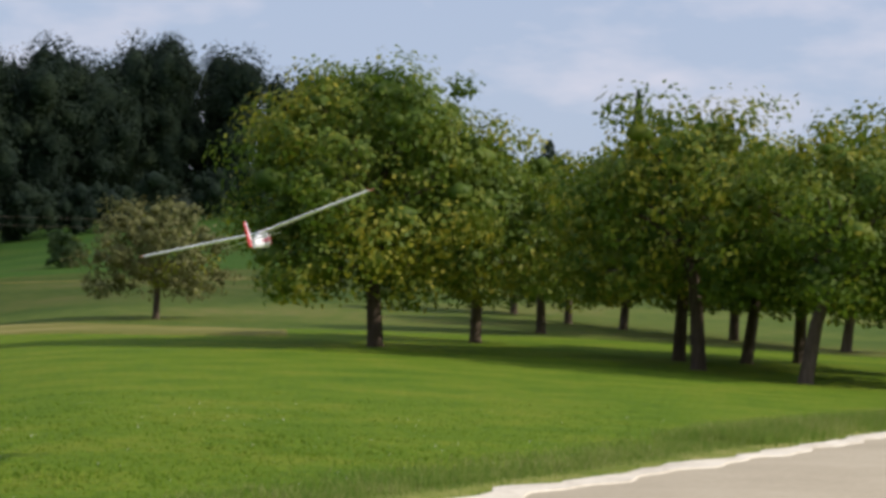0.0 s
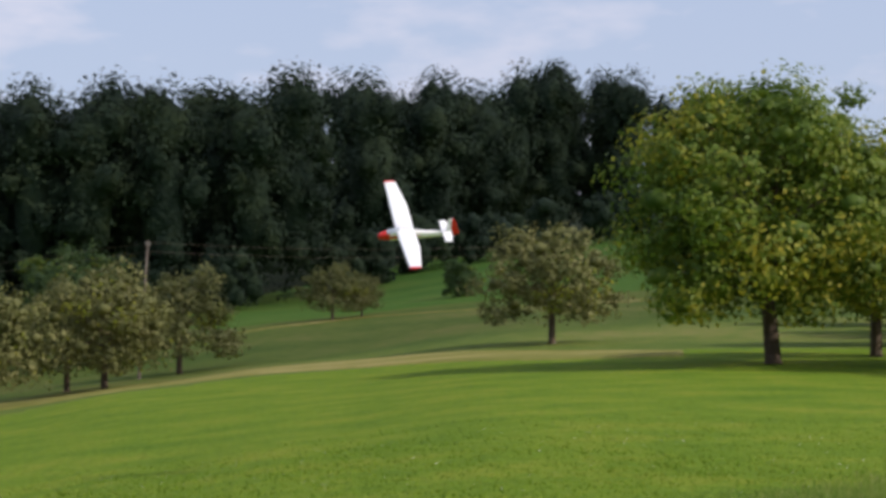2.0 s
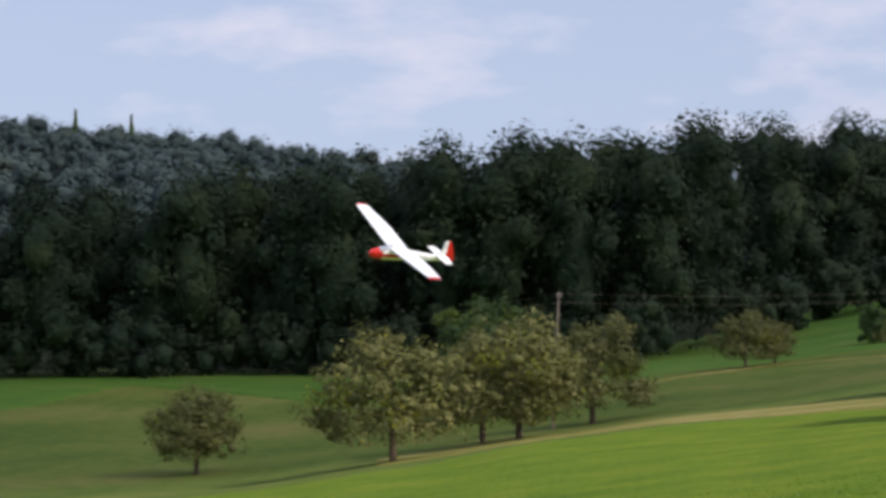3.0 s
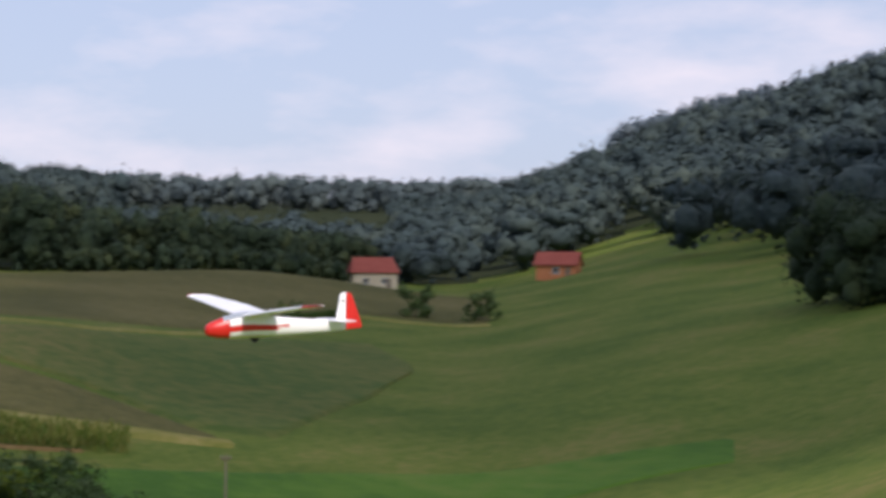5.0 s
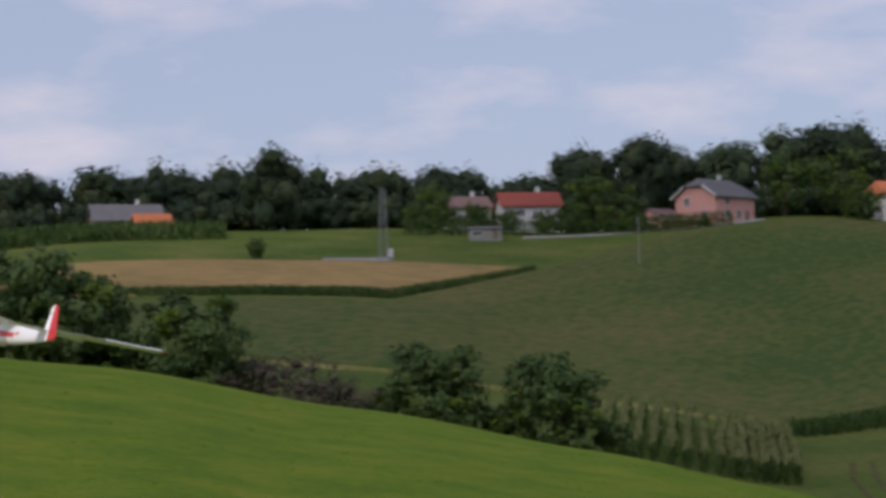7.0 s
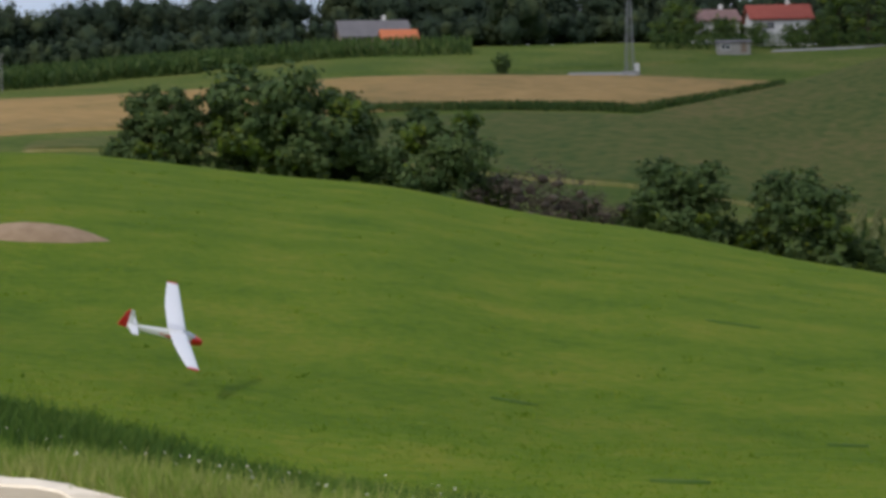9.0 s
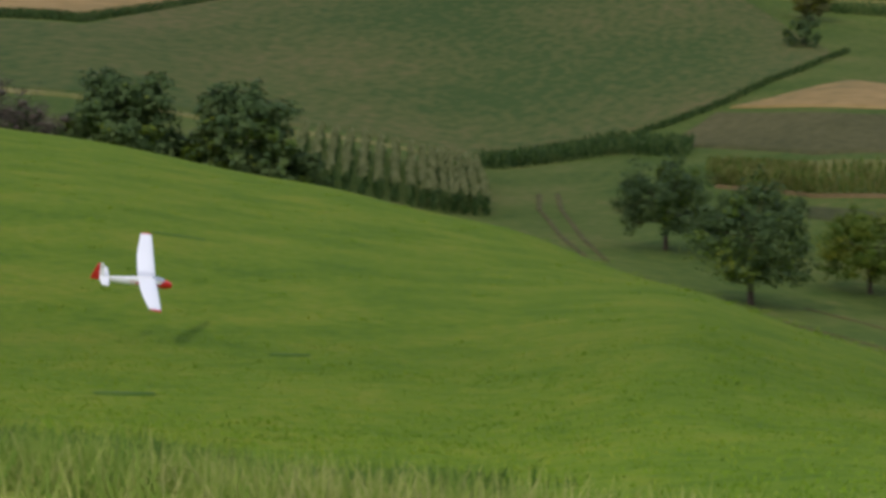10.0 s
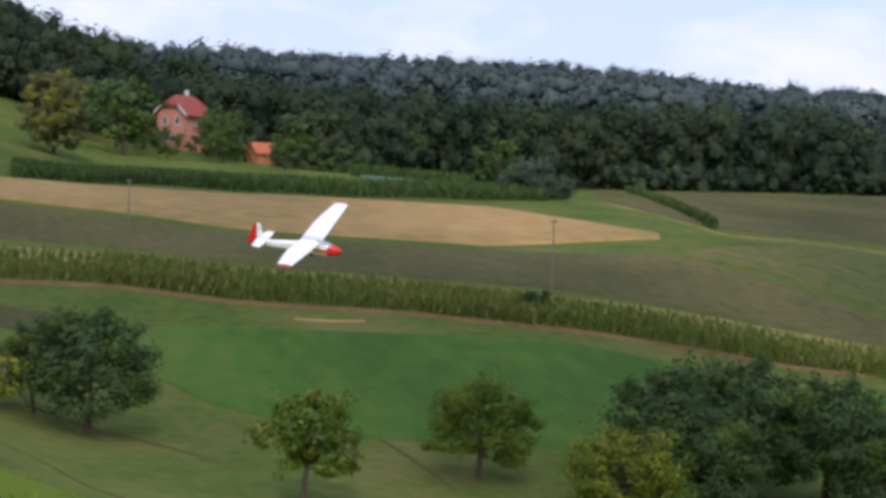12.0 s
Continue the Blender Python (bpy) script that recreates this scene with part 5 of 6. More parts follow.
drape("forest_meadow", [(42.0, 163.0), (36.3, 161.0), (33.2, 167.0), (30.4, 190.0), (28.0, 176.0), (24.7, 152.0), (18.0, 150.0), (12.0, 158.0), (3.0, 160.0)],
      [(42.0, 206.0), (36.3, 208.0), (33.2, 208.0), (30.4, 208.0), (28.0, 208.0), (24.7, 208.0), (18.0, 210.0), (12.0, 262.0), (3.0, 300.0)], LUSH, "deep green meadow along the forest edge", 0.12, 120, 24)
drape("yellow_meadow", [(24.0, 84.0), (19.0, 82.0), (14.0, 78.0), (8.0, 70.0), (4.0, 68.0)], [(24.0, 98.0), (19.0, 96.0), (14.0, 92.0), (8.0, 82.0), (4.0, 74.0)], STRAW, "yellowish dry strip of meadow on the brow", 0.06, 80, 12)
for b, r, wide in ((113.0, 21.5, 0.9), (117.5, 30.0, 0.7), (108.5, 27.0, 0.6), (111.5, 44.0, 0.8)):
    drape("bare_spot", [(b + wide * 1.1, r - 0.05), (b, r - 0.16), (b - wide, r)], [(b + wide * 1.1, r + 0.08), (b, r + 0.18), (b - wide, r + 0.1)], DARKGRASS, "small dark tuft in the mown meadow", 0.03, 16, 5, "grass")
# ------------------------------------------------------------------ houses
PINK = material("pink_render", [(0.72, 0.36, 0.30), (0.80, 0.44, 0.37)], 0.5, 6, 0.9)
BRICKPINK = material("salmon_render", [(0.50, 0.20, 0.13), (0.62, 0.28, 0.19)], 0.5, 6, 0.9)
DARKRED = material("dark_red_boards", [(0.17, 0.040, 0.038), (0.25, 0.065, 0.058)], 0.5, 8, 0.85)
ORANGE = material("orange_brick", [(0.46, 0.17, 0.07), (0.58, 0.24, 0.11)], 0.6, 10, 0.9)
WALLWHITE = material("white_render", [(0.62, 0.62, 0.60), (0.75, 0.74, 0.71)], 0.5, 6, 0.9)
CREAM = material("cream_render", [(0.58, 0.50, 0.36), (0.68, 0.60, 0.44)], 0.5, 6, 0.9)
TILERED = material("red_roof_tiles", [(0.26, 0.060, 0.042), (0.36, 0.095, 0.065)], 0.6, 14, 0.85, 0.05, 6)
TILEORANGE = material("orange_roof_tiles", [(0.48, 0.14, 0.055), (0.60, 0.20, 0.09)], 0.6, 14, 0.85, 0.05, 6)
TILEGREY = material("grey_roof_tiles", [(0.13, 0.125, 0.13), (0.20, 0.19, 0.19)], 0.6, 14, 0.85, 0.05, 6)
TILEBROWN = material("brown_roof_tiles", [(0.17, 0.105, 0.095), (0.25, 0.16, 0.145)], 0.6, 14, 0.85, 0.05, 6)
PANE = material("window_pane", [(0.02, 0.025, 0.03), (0.04, 0.05, 0.06)], 2, 4, 0.1, spec=0.8)
FRAME = material("window_frame", [(0.55, 0.55, 0.52), (0.7, 0.7, 0.68)], 2, 4, 0.5)
STEEL = material("galvanised_steel", [(0.24, 0.25, 0.26), (0.34, 0.35, 0.36)], 2, 6, 0.6, metal=0.3)
WOOD = material("weathered_wood", [(0.16, 0.12, 0.09), (0.30, 0.24, 0.18)], 1.5, 8, 0.9, stretch=(1, 1, 0.1))


def gable_roof(w, d, base, rise, over, hip, mat, thick=0.25, half=0.0):
    """A roof with its ridge along x over a plan of w by d; hip: how far the ends slope in at the ridge; half: how far up the slope the hips begin."""
    W, D = w / 2 + over, d / 2 + over
    r, e, zq = W - hip, (d / 2 + over) * (1 - half), base + rise * half
    top = [(-W, -D, base), (W, -D, base), (W, D, base), (-W, D, base), (-r, 0, base + rise), (r, 0, base + rise)]
    if hip and half:
        top += [(-W, -e, zq), (W, -e, zq), (W, e, zq), (-W, e, zq)]
        f = [(0, 1, 7, 5, 4, 6), (2, 3, 9, 4, 5, 8), (7, 8, 5), (9, 6, 4)]
        rim = [(0, 1), (1, 7), (7, 8), (8, 2), (2, 3), (3, 9), (9, 6), (6, 0)]
    elif hip:
        f = [(0, 1, 5, 4), (2, 3, 4, 5), (1, 2, 5), (3, 0, 4)]
        rim = [(0, 1), (1, 2), (2, 3), (3, 0)]
    else:
        f = [(0, 1, 5, 4), (2, 3, 4, 5)]
        rim = [(0, 1), (1, 5), (5, 2), (2, 3), (3, 4), (4, 0)]
    n = len(top)
    low = [(x, y, z - thick) for x, y, z in top]
    g = [tuple(i + n for i in reversed(q)) for q in f]
    side = [(b, a, a + n, b + n) for a, b in rim]
    return mesh_of("roof", top + low, f + g + side, [mat])


def house(label, bearing, r, w, d, h, rise, wall, roof, turn=0.0, hip=0.0, over=0.5, windows=(), chimney=True, sink=0.6, kind="house", door=True, half=0.0, boards=None):
    """w along the ridge, d across. turn: degrees from facing the road. windows: (side, along, height above ground, width, height); sides: front, left, right."""
    x, y = at(bearing, r)
    ob = new(kind)
    ob.location, ob.rotation_euler = (x, y, float(land(x, y)) - sink), (0, 0, radians(bearing + turn))
    hh = h + sink
    v = [(-w / 2, -d / 2, 0), (w / 2, -d / 2, 0), (w / 2, d / 2, 0), (-w / 2, d / 2, 0), (-w / 2, -d / 2, hh), (w / 2, -d / 2, hh), (w / 2, d / 2, hh), (-w / 2, d / 2, hh)]
    f = [(0, 1, 5, 4), (2, 3, 7, 6)]
    if hip and half:
        e, zq = d / 2 * (1 - half), hh + rise * half * 0.94
        v += [(-w / 2, -e, zq), (-w / 2, e, zq), (w / 2, -e, zq), (w / 2, e, zq)]
        f += [(1, 2, 6, 11, 10, 5), (3, 0, 4, 8, 9, 7)]
    elif hip:
        f += [(1, 2, 6, 5), (3, 0, 4, 7)]
    else:
        v += [(-w / 2, 0, hh + rise * 0.94), (w / 2, 0, hh + rise * 0.94)]
        f += [(1, 2, 6, 9, 5), (3, 0, 4, 8, 7)]
    part("wall", mesh_of("wall", v, f, [wall]), ob)
    rf = part("roof", gable_roof(w, d, hh, rise, over, hip, roof, half=half), ob)
    if boards:
        q = half or 1.0
        for side in (-1, 1):
            D, x_ = d / 2 + over, -w / 2 - over - 0.04
            bv, bf = [], []
            tube(bv, bf, [(x_, side * D, hh - 0.12), (x_, side * D * (1 - q), hh + rise * q - 0.12)], [0.17, 0.17], 4)
            part("bargeboard", mesh_of("bargeboard", bv, bf, [boards]), rf, "white bargeboard")
    if chimney:
        me = box_mesh("chimney", 0.7, 0.6, 1.6, WALLWHITE, 0.05)
        ch = part("chimney", me, rf)
        ch.location = (w * 0.18, 0.5, hh + rise - 0.6)
    for side, a, z, ww, wh in windows:
        win = new("window")
        win.parent = ob
        ang_, px, py = {"front": (0, a, -d / 2), "left": (-90, -w / 2, -a), "right": (90, w / 2, a)}[side]
        win.location, win.rotation_euler = (px, py, z + sink), (0, 0, radians(ang_))
        t = 0.12
        bm = bmesh.new()
        for sx, sz, cx, cz in ((ww + 2 * t, t, 0, -t / 2), (ww + 2 * t, t, 0, wh + t / 2), (t, wh, -ww / 2 - t / 2, wh / 2), (t, wh, ww / 2 + t / 2, wh / 2), (0.07, wh, 0, wh / 2)):
            bmesh.ops.create_cube(bm, size=1, matrix=Matrix.Translation((cx, -0.05, cz)) @ Matrix.Diagonal((sx, 0.14, sz, 1)))
        me = bpy.data.meshes.new("frame")
        bm.to_mesh(me)
        bm.free()
        me.materials.append(FRAME)
        part("frame", me, win)
        pane = part("pane", box_mesh("pane", ww, 0.05, wh, PANE), win)
        pane.location = (0, -0.01, 0)
    if door:
        dd = part("door", box_mesh("door", 1.0, 0.1, 2.1, WOOD, 0.02), ob)
        dd.location = (w * 0.3, -d / 2 - 0.03, sink)
    return tagged(ob, label, kind.replace("_", " "))


def build_houses():
    house("pink rendered house with a grey tiled roof and gable", 105.1, 392, 11.5, 9.5, 4.6, 3.6, PINK, TILEGREY, 52, 1.7, 0.7,
          [("left", -2, 3.2, 1.1, 1.3), ("left", 2, 0.6, 1.2, 1.3), ("front", -2.5, 0.7, 1.2, 1.3), ("front", 0.8, 0.7, 1.2, 1.3), ("front", -2.5, 3.2, 1.1, 1.0)], half=0.62, boards=WALLWHITE)
    house("low dark red annexe beside the pink house", 106.6, 389, 5, 4.5, 2.4, 1.4, PINK, TILEBROWN, 40, 0, 0.4, [("front", 0, 0.8, 1.1, 1.1)], False)
    house("white house with a bright orange tiled roof", 100.45, 402, 6.5, 7, 4.8, 2.6, WALLWHITE, TILEORANGE, 30, 1.2, 0.6,
          [("front", -1.5, 3.0, 0.9, 1.4), ("front", 1.2, 3.0, 0.9, 1.4), ("front", 0, 0.6, 1.0, 1.2)])
    house("orange brick house with a brown tiled roof", 98.75, 395, 10.5, 9, 2.9, 2.9, ORANGE, TILEBROWN, 48, 0, 0.7,
          [("left", 1.5, 0.7, 1.3, 1.2), ("front", 2.5, 0.7, 1.3, 1.2), ("front", -1.5, 0.7, 1.2, 1.2)], False)
    house("long low house with a faded red roof", 110.2, 398, 11, 8, 4.7, 2.9, WALLWHITE, TILERED, 10, 0, 0.6, [("left", 0, 3.0, 1.0, 1.2), ("front", -2, 2.8, 1.2, 1.2)])
    house("small white house with a brown roof among trees", 111.9, 405, 8, 7, 4.2, 2.4, WALLWHITE, TILEBROWN, 15, 0, 0.5, [("front", 1, 0.8, 1.2, 1.1)])
    house("grey flat shed with a white door", 111.4, 368, 5.6, 4, 2.0, 0.4, CONCRETE, TILEGREY, 5, 0, 0.3, [("front", -1.5, 0.7, 1.4, 0.8)], False, kind="shed")
    house("old farmhouse with a grey roof", 121.2, 402, 13, 9, 2.0, 3.4, WOOD, TILEGREY, 8, 0, 0.5, [("front", -4, 0.5, 1.1, 1.0)], True, kind="farmhouse")
    house("low barn with a rusty red roof", 120.5, 396, 6.5, 5, 1.6, 2.0, WOOD, TILEORANGE, 8, 0, 0.4, [("front", 0, 0.4, 1.0, 0.8)], False, kind="barn")
    house("tall orange-pink house with a dark red half-hipped roof", 85.0, 402, 7.2, 7.0, 6.4, 3.9, BRICKPINK, TILERED, 50, 1.6, 0.7,
          [("left", -1.6, 4.6, 1.0, 1.3), ("left", 1.6, 4.6, 1.0, 1.3), ("left", 0, 1.5, 1.6, 1.3), ("front", 0, 4.4, 1.1, 1.3), ("front", 1.5, 1.4, 1.1, 1.3)], half=0.5, boards=WALLWHITE)
    x, y = at(105.9, 385)
    wall = new("terrace_wall")
    wall.location, wall.rotation_euler = (x, y, float(land(x, y)) - 0.3), (0, 0, radians(108))
    part("wall", box_mesh("wall", 9.0, 0.35, 1.7, DARKRED, 0.03), wall)
    cap = part("coping", box_mesh("coping", 9.2, 0.5, 0.12, WALLWHITE, 0.02), wall, "pale coping")
    cap.location = (0, 0, 1.7)
    tagged(wall, "dark red terrace wall in front of the pink house", "garden wall")
    house("small house with an orange roof behind bushes", 82.75, 385, 5.5, 5, 2.0, 2.0, ORANGE, TILEORANGE, 25, 0, 0.4, [("front", 0, 0.8, 1.0, 1.0)], False)
    house("cream barn with a red roof beyond the hill", 58.4, 445, 9.5, 8, 3.4, 3.2, CREAM, TILERED, 8, 1.0, 0.5, [("front", -2, 1.0, 1.0, 1.0), ("front", 2, 1.0, 1.0, 1.0)], False, sink=0.3, kind="barn")
    house("house with an orange roof below the hill", 53.3, 420, 8, 7, 2.6, 2.6, ORANGE, TILERED, -10, 0, 0.5, [("front", 0, 0.8, 1.2, 1.2)], False)
    house("house with a bright orange roof on the skyline", 134.0, 520, 8, 8, 3.5, 4.5, WALLWHITE, TILEORANGE, 20, 1.0, 0.6, [("front", 0, 1.0, 1.2, 1.2)])
    house("house with a red roof on the skyline", 129.9, 560, 8, 7, 3.2, 3.6, WALLWHITE, TILEORANGE, -5, 1.0, 0.8, [("front", -1.5, 1.0, 1.1, 1.2), ("front", 1.5, 1.0, 1.1, 1.2)])
    for k, (b, t) in enumerate(((29.7, 10), (28.6, -20), (27.4, 30), (26.7, 0), (29.0, 40))):
        house("far hillside house with a red roof", b, 1010 + 12 * k, 11, 9, 4, 3.4, WALLWHITE, TILEORANGE, t, 0, 0.6, [("front", -2, 1.5, 1.4, 1.4), ("front", 2, 1.5, 1.4, 1.4)], False)


# ------------------------------------------------------------------ masts, poles and wires
def build_masts():
    x, y = at(114.2, 322)
    ob = new("lattice_mast")
    ob.location, ob.rotation_euler = (x, y, float(land(x, y)) - 0.2), (0, 0, radians(130))
    H, w0, w1 = 11.4, 0.62, 0.30
    for sx, sy in ((1, 1), (1, -1), (-1, 1), (-1, -1)):
        v, f = [], []
        tube(v, f, [(sx * w0, sy * w0, 0), (sx * w1, sy * w1, H)], [0.055, 0.04], 6)
        part("leg", mesh_of("leg", v, f, [STEEL]), ob)
    n = 9
    for k in range(n):
        z0, z1 = H * k / n, H * (k + 1) / n
        a, b = w0 + (w1 - w0) * k / n, w0 + (w1 - w0) * (k + 1) / n
        s = 1 if k % 2 else -1
        for p, q in (((-a * s, -a), (b * s, -b)), ((a, -a * s), (b, b * s)), ((a * s, a), (-b * s, b)), ((-a, a * s), (-b, -b * s))):
            v, f = [], []
            tube(v, f, [(*p, z0), (*q, z1)], [0.024, 0.024], 4)
            part("brace", mesh_of("brace", v, f, [STEEL]), ob)
        for p, q in (((-b, -b), (b, -b)), ((b, -b), (b, b)), ((b, b), (-b, b)), ((-b, b), (-b, -b))):
            v, f = [], []
            tube(v, f, [(*p, z1), (*q, z1)], [0.022, 0.022], 4)
            part("crossbar", mesh_of("crossbar", v, f, [STEEL]), ob)
    box = part("cabinet", box_mesh("cabinet", 0.7, 0.5, 1.3, WALLWHITE, 0.04), ob, "pale switch cabinet")
    box.location = (0.95, -0.7, 0.6)
    part("plinth", box_mesh("plinth", 2.6, 2.6, 0.7, CONCRETE, 0.08), ob)
    tagged(ob, "grey steel lattice mast on a concrete plinth", "mast")

    def pole(bearing, r, h, lean, mat, label, arm=False):
        x, y = at(bearing, r)
        p = new("utility_pole")
        p.location, p.rotation_euler = (x, y, float(land(x, y)) - 0.3), (0, 0, radians(bearing))
        v, f = [], []
        tube(v, f, [(0, 0, 0), (lean * 0.5, 0, h * 0.5 + 0.15), (lean, 0, h + 0.3)], [0.085, 0.07, 0.055], 9)
        part("shaft", mesh_of("shaft", v, f, [mat], smooth=True), p)
        c = part("crossarm", box_mesh("crossarm", 0.6 if arm else 0.26, 0.1, 0.1, mat, 0.02), p)
        c.location = (lean, -0.12, h)
        for k in (-1, 1):
            i = part("insulator", box_mesh("insulator", 0.08, 0.08, 0.16, CONCRETE, 0.02), p)
            i.location = (lean + k * (0.22 if arm else 0.1), -0.12, h + 0.1)
        tagged(p, label, "utility pole")
        m = Matrix.Translation(p.location) @ Matrix.Rotation(radians(bearing), 4, "Z")
        return m @ Vector((lean, -0.12, h + 0.22))

    a = pole(19.0, 107, 7.0, 0.45, WOOD, "leaning weathered wooden pole among fruit trees")
    b = pole(39.5, 196, 3.0, 0.0, WOOD, "short wooden pole at the forest edge")
    c = pole(-4.0, 130, 7.5, 0.0, WOOD, "wooden pole behind the orchard")
    pole(86.4, 220, 4.2, 0.0, WOOD, "thin weathered pole in the brown field", True)
    pole(74.8, 178, 6.2, 0.0, WOOD, "thin weathered pole beside the maize strip", True)
    pole(62.35, 122, 5.6, 0.0, WOOD, "thin weathered pole in the valley meadow", True)
    pole(107.2, 330, 7.5, 0.0, CONCRETE, "thin concrete pole on the hillside", True)
    pole(131.2, 305, 5.5, 0.0, CONCRETE, "thin concrete pole beside the stubble field", True)
    for k, (p, q) in enumerate(((a, b), (a, c))):
        for dz in (0.0, -0.45):
            v, f = [], []
            pts = []
            for i in range(17):
                t = i / 16
                w = p.lerp(q, t)
                pts.append((w.x, w.y, w.z + dz - 4 * t * (1 - t) * 1.6))
            tube(v, f, pts, [0.007] * 17, 4)
            tagged(new("overhead_wire", mesh_of("overhead_wire", v, f, [WOOD])), "thin sagging overhead wire between wooden poles", "wire", "overhead wires")


build_houses()
build_masts()
# ------------------------------------------------------------------ the model glider
def build_glider():
    """Nose along +x, left wing along +y. Sizes in metres for a span of 3.0, brought to 2.4 by K."""
    K, NOSE = 0.8, 0.48
    white = material("white_film", [(0.88, 0.88, 0.87), (0.92, 0.92, 0.91)], 3, 4, 0.32, spec=0.5)
    red = material("red_film", [(0.62, 0.020, 0.016), (0.72, 0.030, 0.022)], 3, 4, 0.3, spec=0.5)
    glass = material("smoked_canopy", [(0.30, 0.34, 0.38), (0.42, 0.46, 0.50)], 3, 4, 0.08, spec=0.8)
    rubber = material("black_rubber", [(0.015, 0.015, 0.015), (0.03, 0.03, 0.03)], 8, 4, 0.8)
    cream = material("cream_belly", [(0.72, 0.68, 0.55), (0.78, 0.74, 0.62)], 4, 4, 0.4)
    ob = new("model_glider")

    # fuselage: distance behind the nose, bottom, top, half width
    body = [(0.0, 0.040, 0.060, 0.010), (0.012, 0.012, 0.095, 0.034), (0.04, 0.000, 0.112, 0.050), (0.10, -0.016, 0.132, 0.064), (0.20, -0.030, 0.160, 0.076), (0.28, -0.036, 0.172, 0.080),
            (0.38, -0.038, 0.172, 0.080), (0.50, -0.040, 0.150, 0.070), (0.62, -0.042, 0.124, 0.058), (0.80, -0.044, 0.095, 0.044), (1.00, -0.045, 0.067, 0.032), (1.15, -0.045, 0.052, 0.022), (1.25, -0.042, 0.045, 0.012)]

    def ring(x, n=20, grow=0.0, lo=0.0, hi=2 * math.pi):
        q = [np.interp(x, [b[0] for b in body], [b[k] for b in body]) for k in (1, 2, 3)]
        c, hh = (q[0] + q[1]) / 2, (q[1] - q[0]) / 2 + grow
        out = []
        for k in range(n + (1 if hi - lo < 6 else 0)):
            a = lo + (hi - lo) * k / n
            ca, sa = math.cos(a), math.sin(a)
            out.append(((NOSE - x) * K, (q[2] + grow) * math.copysign(abs(ca) ** 0.85, ca) * K, (c + hh * math.copysign(abs(sa) ** 0.85, sa)) * K))
        return out

    def loft(name, xs, mat, n=20, grow=0.0, lo=0.0, hi=2 * math.pi, parent=ob, label=""):
        verts, faces = [], []
        full = hi - lo > 6
        w = n if full else n + 1
        for x in xs:
            verts += ring(x, n, grow, lo, hi)
        for i in range(len(xs) - 1):
            for j in range(n):
                j2 = (j + 1) % w
                faces.append((i * w + j, i * w + j2, (i + 1) * w + j2, (i + 1) * w + j))
        if full:
            faces += [tuple(range(w - 1, -1, -1)), tuple((len(xs) - 1) * w + j for j in range(w))]
        return part(name, mesh_of(name, verts, faces, [mat], smooth=True), parent, label)

    fus = loft("fuselage", [0.19, 0.23, 0.28, 0.33, 0.38, 0.44, 0.5, 0.56, 0.62, 0.7, 0.8, 0.9, 1.0, 1.08, 1.15, 1.25], white)
    loft("nose", [0.0, 0.006, 0.012, 0.025, 0.04, 0.07, 0.10, 0.15, 0.19, 0.195], red, parent=ob, label="glossy red nose cone")
    loft("canopy", [0.15, 0.17, 0.20, 0.24, 0.28, 0.33, 0.37], glass, 10, 0.004, radians(38), radians(142), ob, "smoky clear cockpit canopy")
    for side in (0, 1):
        lo, hi = (radians(-18), radians(4)) if side == 0 else (radians(176), radians(198))
        loft("stripe", [0.195, 0.25, 0.32, 0.40, 0.50, 0.62], red, 4, 0.003, lo, hi, fus, "red side stripe")
    loft("belly", [0.2, 0.26, 0.34, 0.42, 0.5], cream, 8, 0.002, radians(222), radians(318), fus, "cream belly panel")
    # unreadable registration beside the tail boom
    for side in (1, -1):
        bars = []
        faces = []
        for k in range(6):
            x0, x1 = 0.60 + k * 0.022, 0.614 + k * 0.022
            y = side * (np.interp(x0, [b[0] for b in body], [b[3] for b in body]) + 0.003)
            i = len(bars)
            bars += [((NOSE - x0) * K, y * K, 0.030 * K), ((NOSE - x1) * K, y * K, 0.030 * K), ((NOSE - x1) * K, y * K, 0.052 * K), ((NOSE - x0) * K, y * K, 0.052 * K)]
            faces.append((i, i + 1, i + 2, i + 3))
        part("lettering", mesh_of("lettering", bars, faces, [red]), fus, "row of small red bars")

    def foil(chord, thick, le, y, z, n=9):
        pts = []
        s = [0.5 - 0.5 * math.cos(math.pi * k / (n - 1)) for k in range(n)]
        up = [(t, thick * (1.48 * math.sqrt(t) - 0.63 * t - 1.76 * t * t + 1.42 * t ** 3 - 0.51 * t ** 4)) for t in s]
        for t, h in up:
            pts.append(((NOSE - le - t * chord) * K, y * K, (z + h * chord * 1.25 + 0.02 * chord) * K))
        for t, h in reversed(up[1:-1]):
            pts.append(((NOSE - le - t * chord) * K, y * K, (z - h * chord * 0.6 + 0.02 * chord) * K))
        return pts

    def panel(name, secs, mat, parent, label=""):
        verts, faces = [], []
        for s in secs:
            verts += foil(*s)
        w = len(verts) // len(secs)
        for i in range(len(secs) - 1):
            faces += [(i * w + j, i * w + (j + 1) % w, (i + 1) * w + (j + 1) % w, (i + 1) * w + j) for j in range(w)]
        faces += [tuple(range(w)), tuple((len(secs) - 1) * w + j for j in range(w - 1, -1, -1))]
        return part(name, mesh_of(name, verts, faces, [mat], smooth=True), parent, label)

    for s in (1, -1):
        def sec(f):
            ch = 0.315 - 0.025 * f if f < 0.45 else 0.304 - 0.115 * (f - 0.45) / 0.55
            le = 0.305 + 0.018 * max(0, f - 0.3)
            return ch, 0.12, le, s * 1.5 * f, 0.135 + 0.135 * f
